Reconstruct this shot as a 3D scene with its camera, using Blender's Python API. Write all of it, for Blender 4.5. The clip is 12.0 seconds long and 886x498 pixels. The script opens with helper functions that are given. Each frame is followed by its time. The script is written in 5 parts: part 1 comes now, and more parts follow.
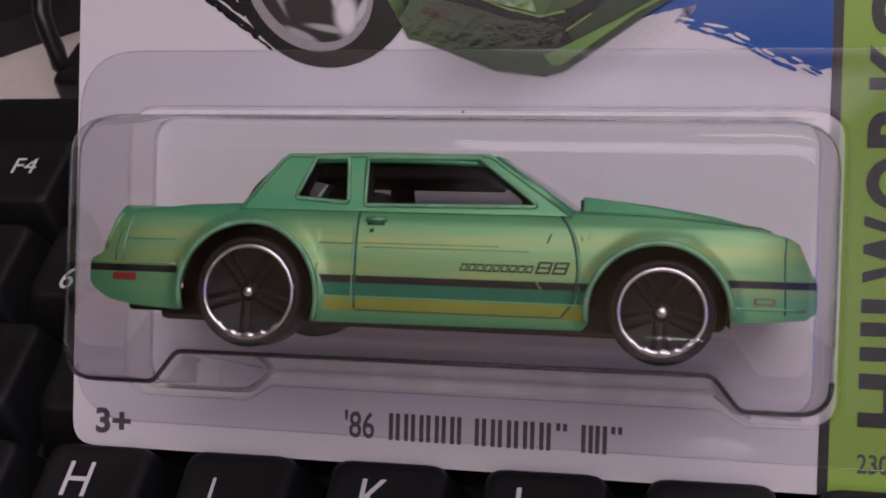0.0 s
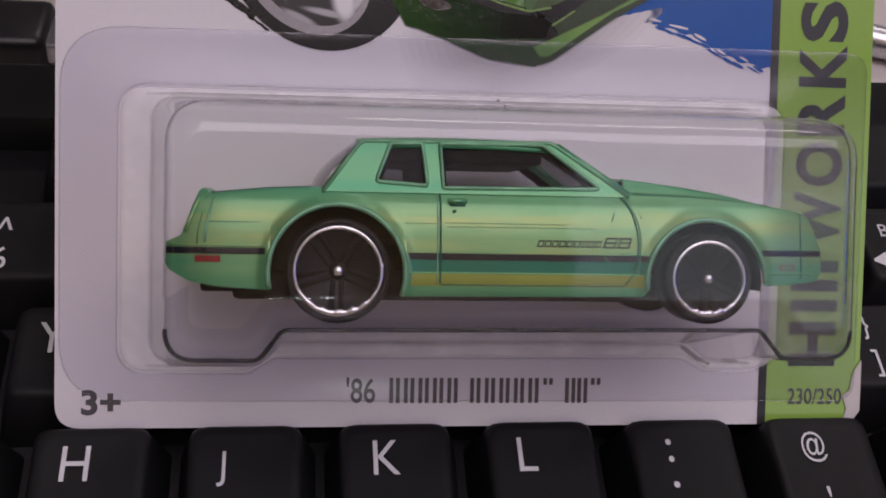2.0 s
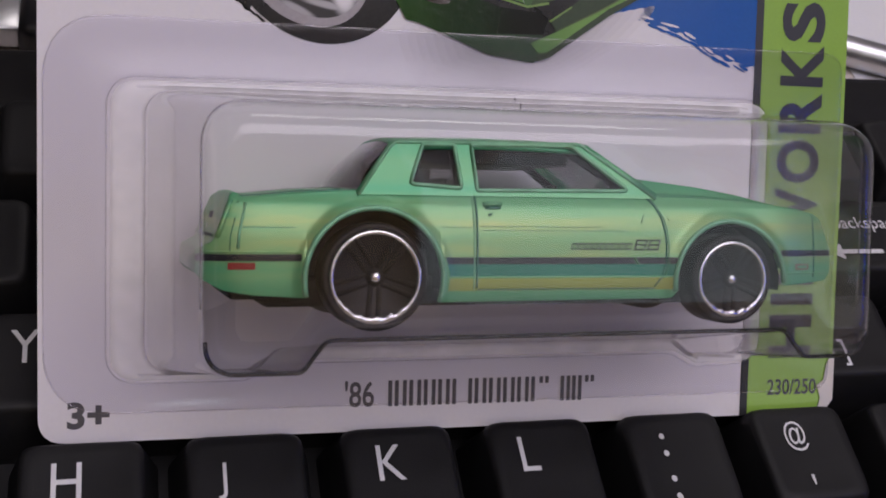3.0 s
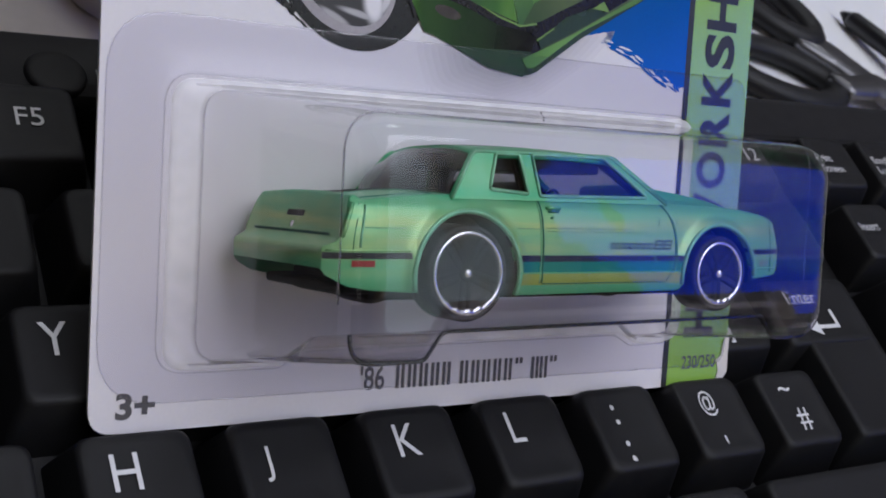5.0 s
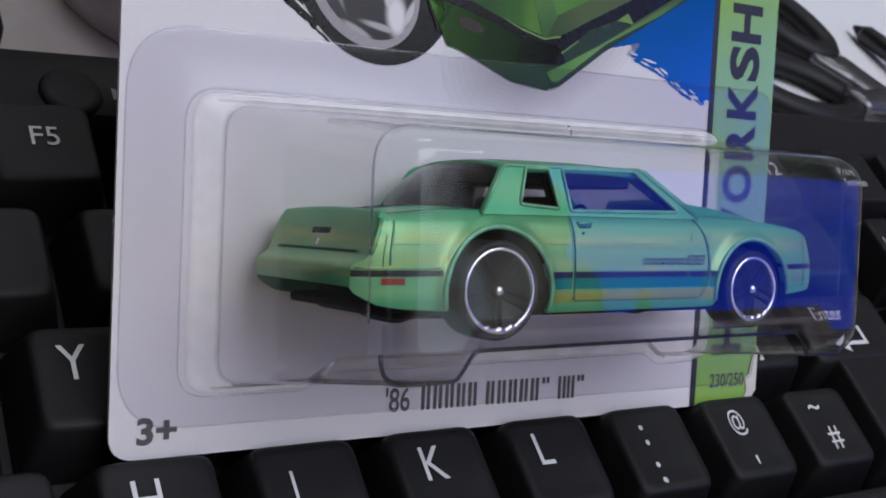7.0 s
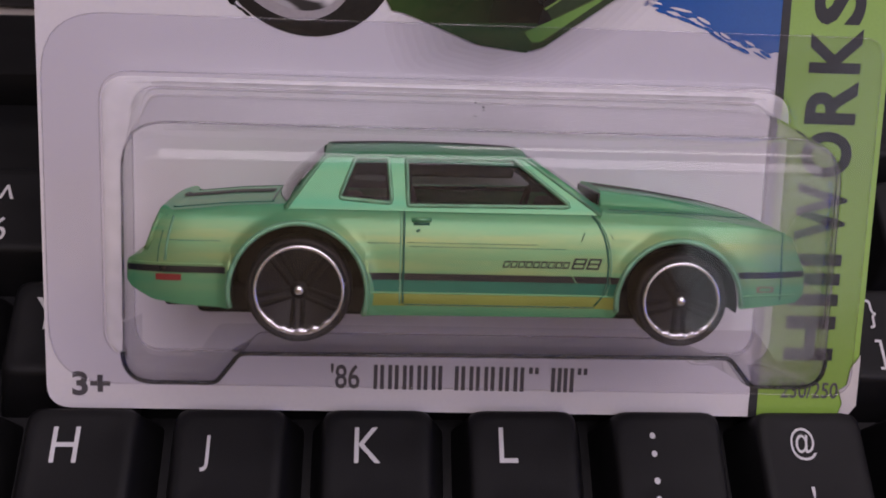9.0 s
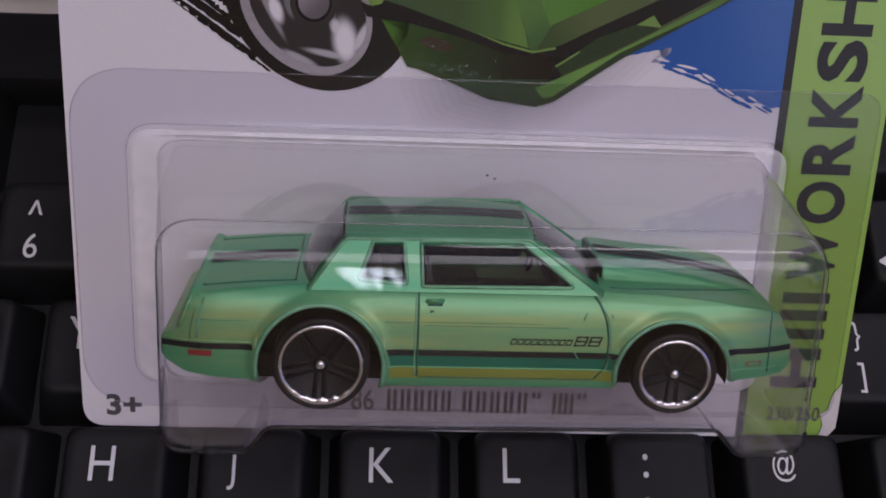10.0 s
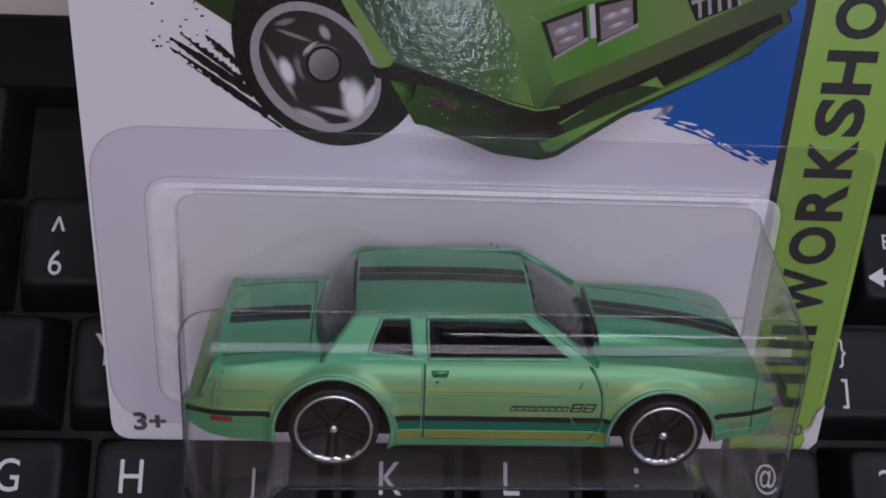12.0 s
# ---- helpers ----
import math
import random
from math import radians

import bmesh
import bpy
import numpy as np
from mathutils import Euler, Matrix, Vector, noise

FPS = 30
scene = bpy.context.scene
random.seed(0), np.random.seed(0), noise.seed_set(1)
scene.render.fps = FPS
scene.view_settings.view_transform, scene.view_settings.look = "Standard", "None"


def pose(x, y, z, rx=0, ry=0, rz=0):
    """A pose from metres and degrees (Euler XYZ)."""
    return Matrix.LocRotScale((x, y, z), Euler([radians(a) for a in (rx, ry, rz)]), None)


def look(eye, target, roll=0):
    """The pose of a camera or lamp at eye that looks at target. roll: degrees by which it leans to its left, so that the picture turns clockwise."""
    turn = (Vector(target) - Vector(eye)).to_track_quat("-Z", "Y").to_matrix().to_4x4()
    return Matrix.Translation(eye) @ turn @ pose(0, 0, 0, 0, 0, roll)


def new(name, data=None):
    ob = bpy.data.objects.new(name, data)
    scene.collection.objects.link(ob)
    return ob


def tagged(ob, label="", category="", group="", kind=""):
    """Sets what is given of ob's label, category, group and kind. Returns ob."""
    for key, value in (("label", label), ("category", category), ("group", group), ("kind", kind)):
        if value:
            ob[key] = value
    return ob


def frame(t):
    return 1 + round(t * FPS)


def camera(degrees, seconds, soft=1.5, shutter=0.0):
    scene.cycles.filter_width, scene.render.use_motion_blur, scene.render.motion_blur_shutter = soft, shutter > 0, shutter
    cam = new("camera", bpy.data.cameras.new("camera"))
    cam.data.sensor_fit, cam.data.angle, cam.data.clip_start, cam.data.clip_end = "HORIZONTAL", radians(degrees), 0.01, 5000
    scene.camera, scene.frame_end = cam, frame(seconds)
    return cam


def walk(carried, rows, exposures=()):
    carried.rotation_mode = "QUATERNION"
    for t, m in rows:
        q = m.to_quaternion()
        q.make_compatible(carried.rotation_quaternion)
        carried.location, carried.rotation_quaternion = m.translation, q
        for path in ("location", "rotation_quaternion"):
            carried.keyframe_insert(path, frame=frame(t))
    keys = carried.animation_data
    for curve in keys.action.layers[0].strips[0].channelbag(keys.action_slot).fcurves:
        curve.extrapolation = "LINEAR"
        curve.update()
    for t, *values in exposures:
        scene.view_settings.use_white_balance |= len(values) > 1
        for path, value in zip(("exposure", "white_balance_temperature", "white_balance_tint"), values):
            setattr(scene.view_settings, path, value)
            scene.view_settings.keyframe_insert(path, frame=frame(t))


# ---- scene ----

# ------------------------------------------------------------------ camera
# The rows are in millimetres, in a frame in which the card stands upright
# facing -y; STAND tips that frame back so that the keyboard lies on the desk.
cam = camera(41.5, 12.0, soft=1.8)
cam.data.dof.use_dof = True              # sharp at the pack, soft on the desk behind it
cam.data.dof.focus_distance, cam.data.dof.aperture_fstop = 0.15, 80
DESK = 0.020
STAND = pose(0, 0, DESK, -42.3) @ Matrix.Translation((0.026, -0.138, -0.0106))
PATH = [
    (0, (-1.73, -0.74, 41.12), (-43.25, 194.83, 36.04), 1.52),
    (0.5, (-10.09, -1.56, 41.03), (-38.93, 196.22, 33.86), 1.47),
    (1, (-23.76, -8.22, 40.55), (-32.33, 191.40, 31.78), 1.56),
    (1.5, (-36.98, -16.22, 41.51), (-27.60, 183.30, 31.35), 1.35),
    (2, (-49.64, -13.88, 42.98), (-24.88, 184.25, 31.55), 1.27),
    (2.5, (-60.97, -10.32, 43.95), (-21.49, 185.32, 31.05), 1.41),
    (3, (-70.84, -6.50, 45.28), (-17.21, 185.60, 30.42), 1.37),
    (3.2, (-74.89, -7.14, 45.55), (-16.24, 183.42, 29.83), 1.15),
    (4.8, (-117.54, 1.29, 46.98), (-10.92, 169.64, 30.04), 3.28),
    (5, (-120.79, 1.17, 47.15), (-11.25, 167.66, 30.31), 3.44),
    (5.5, (-126.25, 6.17, 46.47), (-9.69, 167.95, 31.01), 3.51),
    (6, (-129.99, 9.23, 46.92), (-9.45, 168.14, 32.13), 3.59),
    (6.5, (-126.91, 9.48, 45.34), (-9.51, 170.89, 32.58), 3.23),
    (7, (-121.31, 5.80, 46.22), (-12.24, 172.92, 32.97), 2.86),
    (7.2, (-113.31, 2.91, 47.15), (-13.15, 175.40, 32.45), 2.90),
    (8.8, (-39.27, -10.26, 55.29), (-25.24, 187.10, 26.09), 2.13),
    (9, (-36.47, -10.72, 61.06), (-26.28, 185.53, 23.88), 1.89),
    (9.5, (-34.39, -12.14, 76.72), (-27.79, 180.31, 22.68), 1.52),
    (10, (-38.74, -11.96, 89.30), (-28.23, 177.13, 24.99), 2.64),
    (10.5, (-37.45, -9.33, 100.24), (-29.49, 176.07, 25.66), 3.20),
    (11, (-40.12, -8.17, 108.38), (-30.25, 173.52, 25.37), 3.86),
    (11.5, (-40.14, -9.27, 116.22), (-30.66, 169.07, 26.19), 3.44),
    (12, (-39.31, -7.17, 119.29), (-29.79, 170.33, 27.63), 2.97),
]
walk(cam, [(t, STAND @ look([v / 1000 for v in eye], [v / 1000 for v in aim], roll)) for t, eye, aim, roll in PATH],
     exposures=[(0.0, -0.14, 6730, 13), (2.5, -0.03, 6620, 9), (5.0, 0.30, 5880, -5), (7.0, 0.28, 5880, -5), (9.0, -0.05, 6600, 14), (9.5, -0.2, 6450, 12), (12.0, -0.2, 5950, 8)])
CARD = pose(0, 0, DESK, -42.3)          # bottom middle of the card's face; x along it, z up it, -y out of it
BOARD = pose(-0.0505, -0.0058, DESK + 0.0008, 5.0, -0.65, 0.3)   # the keyboard's key tops, at the letter H

# ------------------------------------------------------------------ light
world = bpy.data.worlds.new("world")
scene.world = world
world.use_nodes = True
sky = world.node_tree.nodes.new("ShaderNodeTexSky")
sky.sky_type, sky.sun_disc, sky.sun_elevation, sky.sun_rotation = "NISHITA", False, radians(35), radians(180)
world.node_tree.links.new(sky.outputs[0], world.node_tree.nodes["Background"].inputs[0])
world.node_tree.nodes["Background"].inputs[1].default_value = 0.1


def lamp(name, at, aim, size, size_y, watts, colour):
    data = bpy.data.lights.new(name, "AREA")
    data.shape, data.size, data.size_y, data.energy, data.color = "RECTANGLE", size, size_y, watts, colour
    ob = new(name, data)
    ob.matrix_world = look(at, aim)
    return ob


lamp("window_light", (0.075, -1.56, 0.862), (0.075, 0, 0.862), 0.07, 0.135, 0.56, (0.80, 0.91, 1.0))
lamp("curtain_light", (1.06, -1.54, 1.265), (1.06, 0, 1.265), 0.96, 0.83, 1.35, (1.0, 0.97, 0.98))
lamp("rear_light", (0.6, 1.35, 1.66), (0.6, 1.35, 0), 1.0, 0.4, 6.5, (1.0, 0.90, 0.92))
lamp("ceiling_light", (0.42, -0.50, 1.66), (0.42, -0.50, 0), 1.4, 1.2, 16.8, (1.0, 0.89, 1.0))
# Added fill out of view that warms and brightens the toy's flank.
lamp("warm_fill", (-0.45, -1.05, 1.66), (-0.45, -1.05, 0), 0.6, 0.5, 1.2, (1.0, 0.89, 0.86))

# ------------------------------------------------------------------ materials


def mat(name, colour, rough=0.5, metal=0.0, scale=800.0, vary=0.12, bump=0.0, coat=0.0, spread=0.08, fine=6.0, emit=0.0, spec=0.5):
    """A principled surface whose colour, gloss and relief vary at two scales. scale: waves a metre."""
    m = bpy.data.materials.new(name)
    m.use_nodes = True
    n, l = m.node_tree.nodes, m.node_tree.links
    b = n["Principled BSDF"]
    b.inputs["Metallic"].default_value = metal
    b.inputs["Coat Weight"].default_value = coat
    b.inputs["Specular IOR Level"].default_value = spec
    b.inputs["Coat Roughness"].default_value = 0.22
    where = n.new("ShaderNodeTexCoord")
    big, small = n.new("ShaderNodeTexNoise"), n.new("ShaderNodeTexNoise")
    for node, s in ((big, scale / 8), (small, scale * fine)):
        node.inputs["Scale"].default_value = s
        node.inputs["Detail"].default_value = 4
        l.new(where.outputs["Object"], node.inputs["Vector"])
    add = n.new("ShaderNodeMath")
    add.operation = "ADD"
    l.new(big.outputs["Fac"], add.inputs[0])
    l.new(small.outputs["Fac"], add.inputs[1])
    ramp = n.new("ShaderNodeMapRange")
    ramp.inputs["From Min"].default_value, ramp.inputs["From Max"].default_value = 0.6, 1.4
    l.new(add.outputs[0], ramp.inputs["Value"])
    mix = n.new("ShaderNodeMix")
    mix.data_type = "RGBA"
    mix.inputs["A"].default_value = (*[c * (1 - vary) for c in colour], 1)
    mix.inputs["B"].default_value = (*[min(1, c * (1 + vary)) for c in colour], 1)
    l.new(ramp.outputs[0], mix.inputs["Factor"])
    l.new(mix.outputs["Result"], b.inputs["Base Color"])
    gloss = n.new("ShaderNodeMapRange")
    gloss.inputs["To Min"].default_value, gloss.inputs["To Max"].default_value = max(0.02, rough - spread), min(1, rough + spread)
    l.new(big.outputs["Fac"], gloss.inputs["Value"])
    l.new(gloss.outputs[0], b.inputs["Roughness"])
    if bump:
        bu = n.new("ShaderNodeBump")
        bu.inputs["Strength"].default_value = bump
        bu.inputs["Distance"].default_value = 0.0002
        l.new(small.outputs["Fac"], bu.inputs["Height"])
        l.new(bu.outputs[0], b.inputs["Normal"])
    if emit:
        l.new(mix.outputs["Result"], b.inputs["Emission Color"])
        b.inputs["Emission Strength"].default_value = emit
    return m


def clear(name, tint, rough=0.02, gloss=1.0, wave=0.0, scale=120.0, ior=1.5):
    """Thin clear plastic: it lets the light through straight and mirrors by its angle."""
    m = bpy.data.materials.new(name)
    m.use_nodes = True
    n, l = m.node_tree.nodes, m.node_tree.links
    n.remove(n["Principled BSDF"])
    see, shine, mix, edge = (n.new("ShaderNode" + k) for k in ("BsdfTransparent", "BsdfGlossy", "MixShader", "LayerWeight"))
    see.inputs["Color"].default_value = (*tint, 1)
    shine.inputs["Roughness"].default_value = rough
    edge.inputs["Blend"].default_value = 0.5
    steep, boost = n.new("ShaderNodeMath"), n.new("ShaderNodeMath")
    steep.operation, boost.operation, boost.use_clamp = "POWER", "MULTIPLY_ADD", True
    steep.inputs[1].default_value = 5.0
    boost.inputs[1].default_value, boost.inputs[2].default_value = 0.9 * gloss, ((ior - 1) / (ior + 1)) ** 2 * gloss
    l.new(edge.outputs["Facing"], steep.inputs[0])
    l.new(steep.outputs[0], boost.inputs[0])
    l.new(boost.outputs[0], mix.inputs[0])
    l.new(see.outputs[0], mix.inputs[1])
    l.new(shine.outputs[0], mix.inputs[2])
    l.new(mix.outputs[0], n["Material Output"].inputs["Surface"])
    if wave:
        where, noise_node, bu = n.new("ShaderNodeTexCoord"), n.new("ShaderNodeTexNoise"), n.new("ShaderNodeBump")
        noise_node.inputs["Scale"].default_value = scale
        noise_node.inputs["Detail"].default_value = 1.5
        l.new(where.outputs["Object"], noise_node.inputs["Vector"])
        bu.inputs["Strength"].default_value = wave
        bu.inputs["Distance"].default_value = 0.001
        l.new(noise_node.outputs["Fac"], bu.inputs["Height"])
        for node in (shine, edge):
            l.new(bu.outputs[0], node.inputs["Normal"])
    return m


M_CARD = mat("white_card", (0.80, 0.77, 0.80), 0.35, scale=300, vary=0.025, bump=0.03)
M_EDGE = mat("card_edge", (0.72, 0.70, 0.68), 0.8, scale=4000, vary=0.08)
M_TORN = mat("torn_paper", (0.78, 0.74, 0.72), 0.95, scale=3000, vary=0.1, bump=0.5)
M_LIME = mat("lime_ink", (0.30, 0.51, 0.09), 0.15, scale=500, vary=0.05, bump=0.03, spec=0.7)
M_INK = mat("grey_ink", (0.026, 0.027, 0.029), 0.4, scale=2000, vary=0.1)
M_TEXT = mat("text_ink", (0.09, 0.085, 0.095), 0.4, scale=3000, vary=0.12)
M_BLUE = mat("blue_ink", (0.006, 0.10, 0.42), 0.15, scale=400, vary=0.08, bump=0.03, spec=0.7)
M_SOFT = [mat("shadow_print", [c * (1 - 0.05 * (k + 1)) for c in (0.80, 0.765, 0.795)], 0.35, scale=200, vary=0.03) for k in range(10)]


def fade(name, a, b, stops, rough=0.25, spec=0.5, bump=0.05, scale=300, radial=False, turn=0.0):
    """Printed ink that runs through several colours from a to b, or outwards from a, on the card's face (millimetres)."""
    m = mat(name, (0.5, 0.5, 0.5), rough, scale=scale, vary=0.1, bump=bump, spread=0.04, spec=spec)
    n, l = m.node_tree.nodes, m.node_tree.links
    base = n["Principled BSDF"].inputs["Base Color"]
    grain = base.links[0].from_socket
    where, place, ramp, both = (n.new("ShaderNode" + k) for k in ("TexCoord", "Mapping", "ValToRGB", "Mix"))
    l.new(where.outputs["Object"], place.inputs["Vector"])
    place.vector_type = "TEXTURE"
    place.inputs["Location"].default_value = (a[0] * 0.001, 0, a[1] * 0.001)
    if radial:
        place.inputs["Rotation"].default_value = (0, -radians(turn), 0)
        place.inputs["Scale"].default_value = (b[0] * 0.001, 100.0, b[1] * 0.001)
        size = n.new("ShaderNodeVectorMath")
        size.operation = "LENGTH"
        l.new(place.outputs[0], size.inputs[0])
        l.new(size.outputs["Value"], ramp.inputs[0])
    else:
        place.inputs["Rotation"].default_value = (0, -math.atan2(b[1] - a[1], b[0] - a[0]), 0)
        span = math.hypot(b[0] - a[0], b[1] - a[1]) * 0.001
        place.inputs["Scale"].default_value = (span, 100.0, span)
        cut = n.new("ShaderNodeSeparateXYZ")
        l.new(place.outputs[0], cut.inputs[0])
        l.new(cut.outputs["X"], ramp.inputs[0])
    ramp.color_ramp.interpolation = "EASE"
    keys = ramp.color_ramp.elements
    keys[0].position, keys[0].color = stops[0][0], (*stops[0][1], 1)
    keys[1].position, keys[1].color = stops[-1][0], (*stops[-1][1], 1)
    for at, colour in stops[1:-1]:
        keys.new(at).color = (*colour, 1)
    both.data_type, both.blend_type = "RGBA", "OVERLAY"
    both.inputs["Factor"].default_value = 0.35
    l.new(ramp.outputs[0], both.inputs["A"])
    l.new(grain, both.inputs["B"])
    l.new(both.outputs["Result"], base)
    return m


M_PHOOD = fade("print_bonnet", (-14.4, 64.4), (3.7, 64.3), [(0.0, (0.030, 0.085, 0.040)), (0.55, (0.035, 0.095, 0.032)), (0.85, (0.055, 0.15, 0.035)), (1.0, (0.11, 0.25, 0.05))], 0.10, 1.0, 0.26, 140)
M_PBUMP = fade("print_bumper_side", (-12.8, 56.1), (8.6, 54.1), [(0.0, (0.09, 0.22, 0.04)), (0.12, (0.03, 0.075, 0.02)), (0.5, (0.018, 0.04, 0.016)), (0.85, (0.012, 0.014, 0.012)), (1.0, (0.010, 0.010, 0.011))], 0.09, 0.6, 0.22, 140)
M_PCHIN = fade("print_chin", (5.3, 53.1), (4.6, 47.6), [(0.0, (0.012, 0.014, 0.012)), (0.6, (0.025, 0.065, 0.025)), (1.0, (0.02, 0.045, 0.02))], 0.2, 0.5, 0.1)
M_PFACE = fade("print_nose", (8.0, 60.7), (22.4, 66.9), [(0.0, (0.11, 0.26, 0.045)), (0.35, (0.085, 0.25, 0.028)), (0.7, (0.12, 0.27, 0.05)), (1.0, (0.16, 0.26, 0.075))])
M_PCHEEK = fade("print_nose_side", (1.6, 67.2), (7.0, 54.8), [(0.0, (0.15, 0.28, 0.075)), (0.5, (0.10, 0.22, 0.05)), (1.0, (0.055, 0.13, 0.035))])
M_POLIVE = fade("print_olive", (7.0, 55.2), (36.4, 70.3), [(0.0, (0.045, 0.085, 0.025)), (0.25, (0.095, 0.135, 0.045)), (0.7, (0.085, 0.115, 0.045)), (1.0, (0.05, 0.08, 0.035))])
M_PLIP = fade("print_lip", (7.5, 49.6), (33.6, 65.8), [(0.0, (0.10, 0.24, 0.05)), (0.25, (0.17, 0.34, 0.07)), (0.7, (0.12, 0.25, 0.05)), (1.0, (0.05, 0.10, 0.03))])
M_PLIGHT = mat("print_light_green", (0.18, 0.31, 0.07), 0.25, scale=300, vary=0.1, bump=0.05)
M_PDARK = mat("print_dark_green", (0.022, 0.045, 0.014), 0.25, scale=300, vary=0.2, bump=0.08)
M_PBLACK = mat("print_black", (0.013, 0.012, 0.012), 0.22, scale=300, vary=0.3, bump=0.08, spec=0.4)
M_PGLASS = mat("print_lamp_glass", (0.21, 0.175, 0.19), 0.3, scale=700, vary=0.35)
M_PGREY = mat("print_grey", (0.36, 0.33, 0.35), 0.3, scale=300, vary=0.15)
M_PSILVER = mat("print_silver", (0.62, 0.58, 0.60), 0.3, scale=900, vary=0.2)
M_PRED = mat("print_red", (0.028, 0.016, 0.009), 0.2, scale=140, vary=0.3, bump=0.3, spread=0.04, spec=0.8)


def candy(name, green, gold, share):
    """Candy paint: a green metallic coat with gold flake in it and a golden sheen painted on its flanks."""
    m = mat(name, green, 0.42, metal=0.4, scale=700, vary=0.14, coat=0.3, fine=14)
    n, l = m.node_tree.nodes, m.node_tree.links
    b = n["Principled BSDF"]
    b.inputs["Coat Roughness"].default_value = 0.22
    flake, grain, ramp, mix, where = (n.new("ShaderNode" + k) for k in ("BsdfGlossy", "TexNoise", "MapRange", "MixShader", "TexCoord"))
    flake.inputs["Color"].default_value = (*gold, 1)
    flake.inputs["Roughness"].default_value = 0.48
    stretch = n.new("ShaderNodeMapping")
    stretch.inputs["Scale"].default_value = (0.02, 0.3, 1.0)
    l.new(where.outputs["Object"], stretch.inputs["Vector"])
    l.new(stretch.outputs[0], grain.inputs["Vector"])
    grain.inputs["Scale"].default_value = 700
    ramp.inputs["To Min"].default_value, ramp.inputs["To Max"].default_value = share * -0.6, share * 2.6
    l.new(grain.outputs["Fac"], ramp.inputs["Value"])
    # golden cast of the flanks' reflections, put into the base colour as streaks
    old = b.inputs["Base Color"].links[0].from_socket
    cut, streak, wide, lift, both, sheen_mix = (n.new("ShaderNode" + k) for k in ("SeparateXYZ", "TexNoise", "Mapping", "ValToRGB", "Math", "Mix"))
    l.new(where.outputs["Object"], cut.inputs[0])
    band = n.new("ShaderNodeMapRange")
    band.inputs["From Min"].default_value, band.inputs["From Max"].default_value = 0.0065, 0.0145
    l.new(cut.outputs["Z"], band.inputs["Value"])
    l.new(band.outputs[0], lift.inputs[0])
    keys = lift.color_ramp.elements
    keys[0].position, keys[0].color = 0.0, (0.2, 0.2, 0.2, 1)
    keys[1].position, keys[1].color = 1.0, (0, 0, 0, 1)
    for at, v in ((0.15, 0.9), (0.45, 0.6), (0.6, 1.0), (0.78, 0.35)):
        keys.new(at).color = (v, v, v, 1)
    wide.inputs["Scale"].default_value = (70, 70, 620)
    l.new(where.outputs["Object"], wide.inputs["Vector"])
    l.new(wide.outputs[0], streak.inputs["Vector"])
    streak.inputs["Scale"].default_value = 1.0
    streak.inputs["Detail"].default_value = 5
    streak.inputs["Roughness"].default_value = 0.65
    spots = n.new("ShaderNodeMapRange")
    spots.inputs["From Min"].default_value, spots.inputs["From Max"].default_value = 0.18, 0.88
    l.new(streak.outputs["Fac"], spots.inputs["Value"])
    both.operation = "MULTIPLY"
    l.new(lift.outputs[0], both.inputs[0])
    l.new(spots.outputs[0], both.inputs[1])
    sheen_mix.data_type = "RGBA"
    l.new(both.outputs[0], sheen_mix.inputs["Factor"])
    l.new(old, sheen_mix.inputs["A"])
    sheen_mix.inputs["B"].default_value = (0.48, 0.50, 0.15, 1)
    l.new(sheen_mix.outputs["Result"], b.inputs["Base Color"])
    l.new(ramp.outputs[0], mix.inputs[0])
    l.new(b.outputs[0], mix.inputs[1])
    l.new(flake.outputs[0], mix.inputs[2])
    l.new(mix.outputs[0], n["Material Output"].inputs["Surface"])
    return m


M_BLISTER = clear("blister_plastic", (0.91, 0.90, 0.915), 0.035, 1.25, wave=0.34, scale=75)


def frosted(name, tint, share):
    """Clear plastic with some milky white mixed in."""
    m = clear(name, tint, 0.05, 1.5)
    n, l = m.node_tree.nodes, m.node_tree.links
    out = n["Material Output"].inputs["Surface"]
    film = out.links[0].from_socket
    milk, mix, cloud, where, amount = (n.new("ShaderNode" + k) for k in ("BsdfDiffuse", "MixShader", "TexNoise", "TexCoord", "MapRange"))
    milk.inputs["Color"].default_value = (0.88, 0.86, 0.88, 1)
    cloud.inputs["Scale"].default_value = 160
    amount.inputs["From Min"].default_value, amount.inputs["From Max"].default_value = 0.3, 0.7
    amount.inputs["To Min"].default_value, amount.inputs["To Max"].default_value = share * 0.8, share * 1.2
    l.new(where.outputs["Object"], cloud.inputs["Vector"])
    l.new(cloud.outputs["Fac"], amount.inputs["Value"])
    l.new(amount.outputs[0], mix.inputs[0])
    l.new(film, mix.inputs[1])
    l.new(milk.outputs[0], mix.inputs[2])
    l.new(mix.outputs[0], out)
    return m


M_FLANGE = clear("flat_flange", (0.85, 0.84, 0.885), 0.14, 0.8, wave=0.1, scale=60)
M_LEDGE = frosted("milky_ledge", (0.93, 0.92, 0.935), 0.5)
M_SIDE = frosted("smoky_blister_wall", (0.87, 0.85, 0.855), 0.04)
# Grey tint imitates the dark keyboard mirrored in the lower fillet.
M_FILLET_DARK = frosted("fillet_dark_reflection", (0.76, 0.75, 0.785), 0.02)
# Tinted dark to imitate the line that refraction draws along the edge.
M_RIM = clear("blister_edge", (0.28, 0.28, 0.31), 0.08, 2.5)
M_FINE = clear("flange_edge", (0.93, 0.92, 0.94), 0.08, 2.0)
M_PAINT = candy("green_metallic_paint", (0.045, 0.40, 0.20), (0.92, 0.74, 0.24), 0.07)
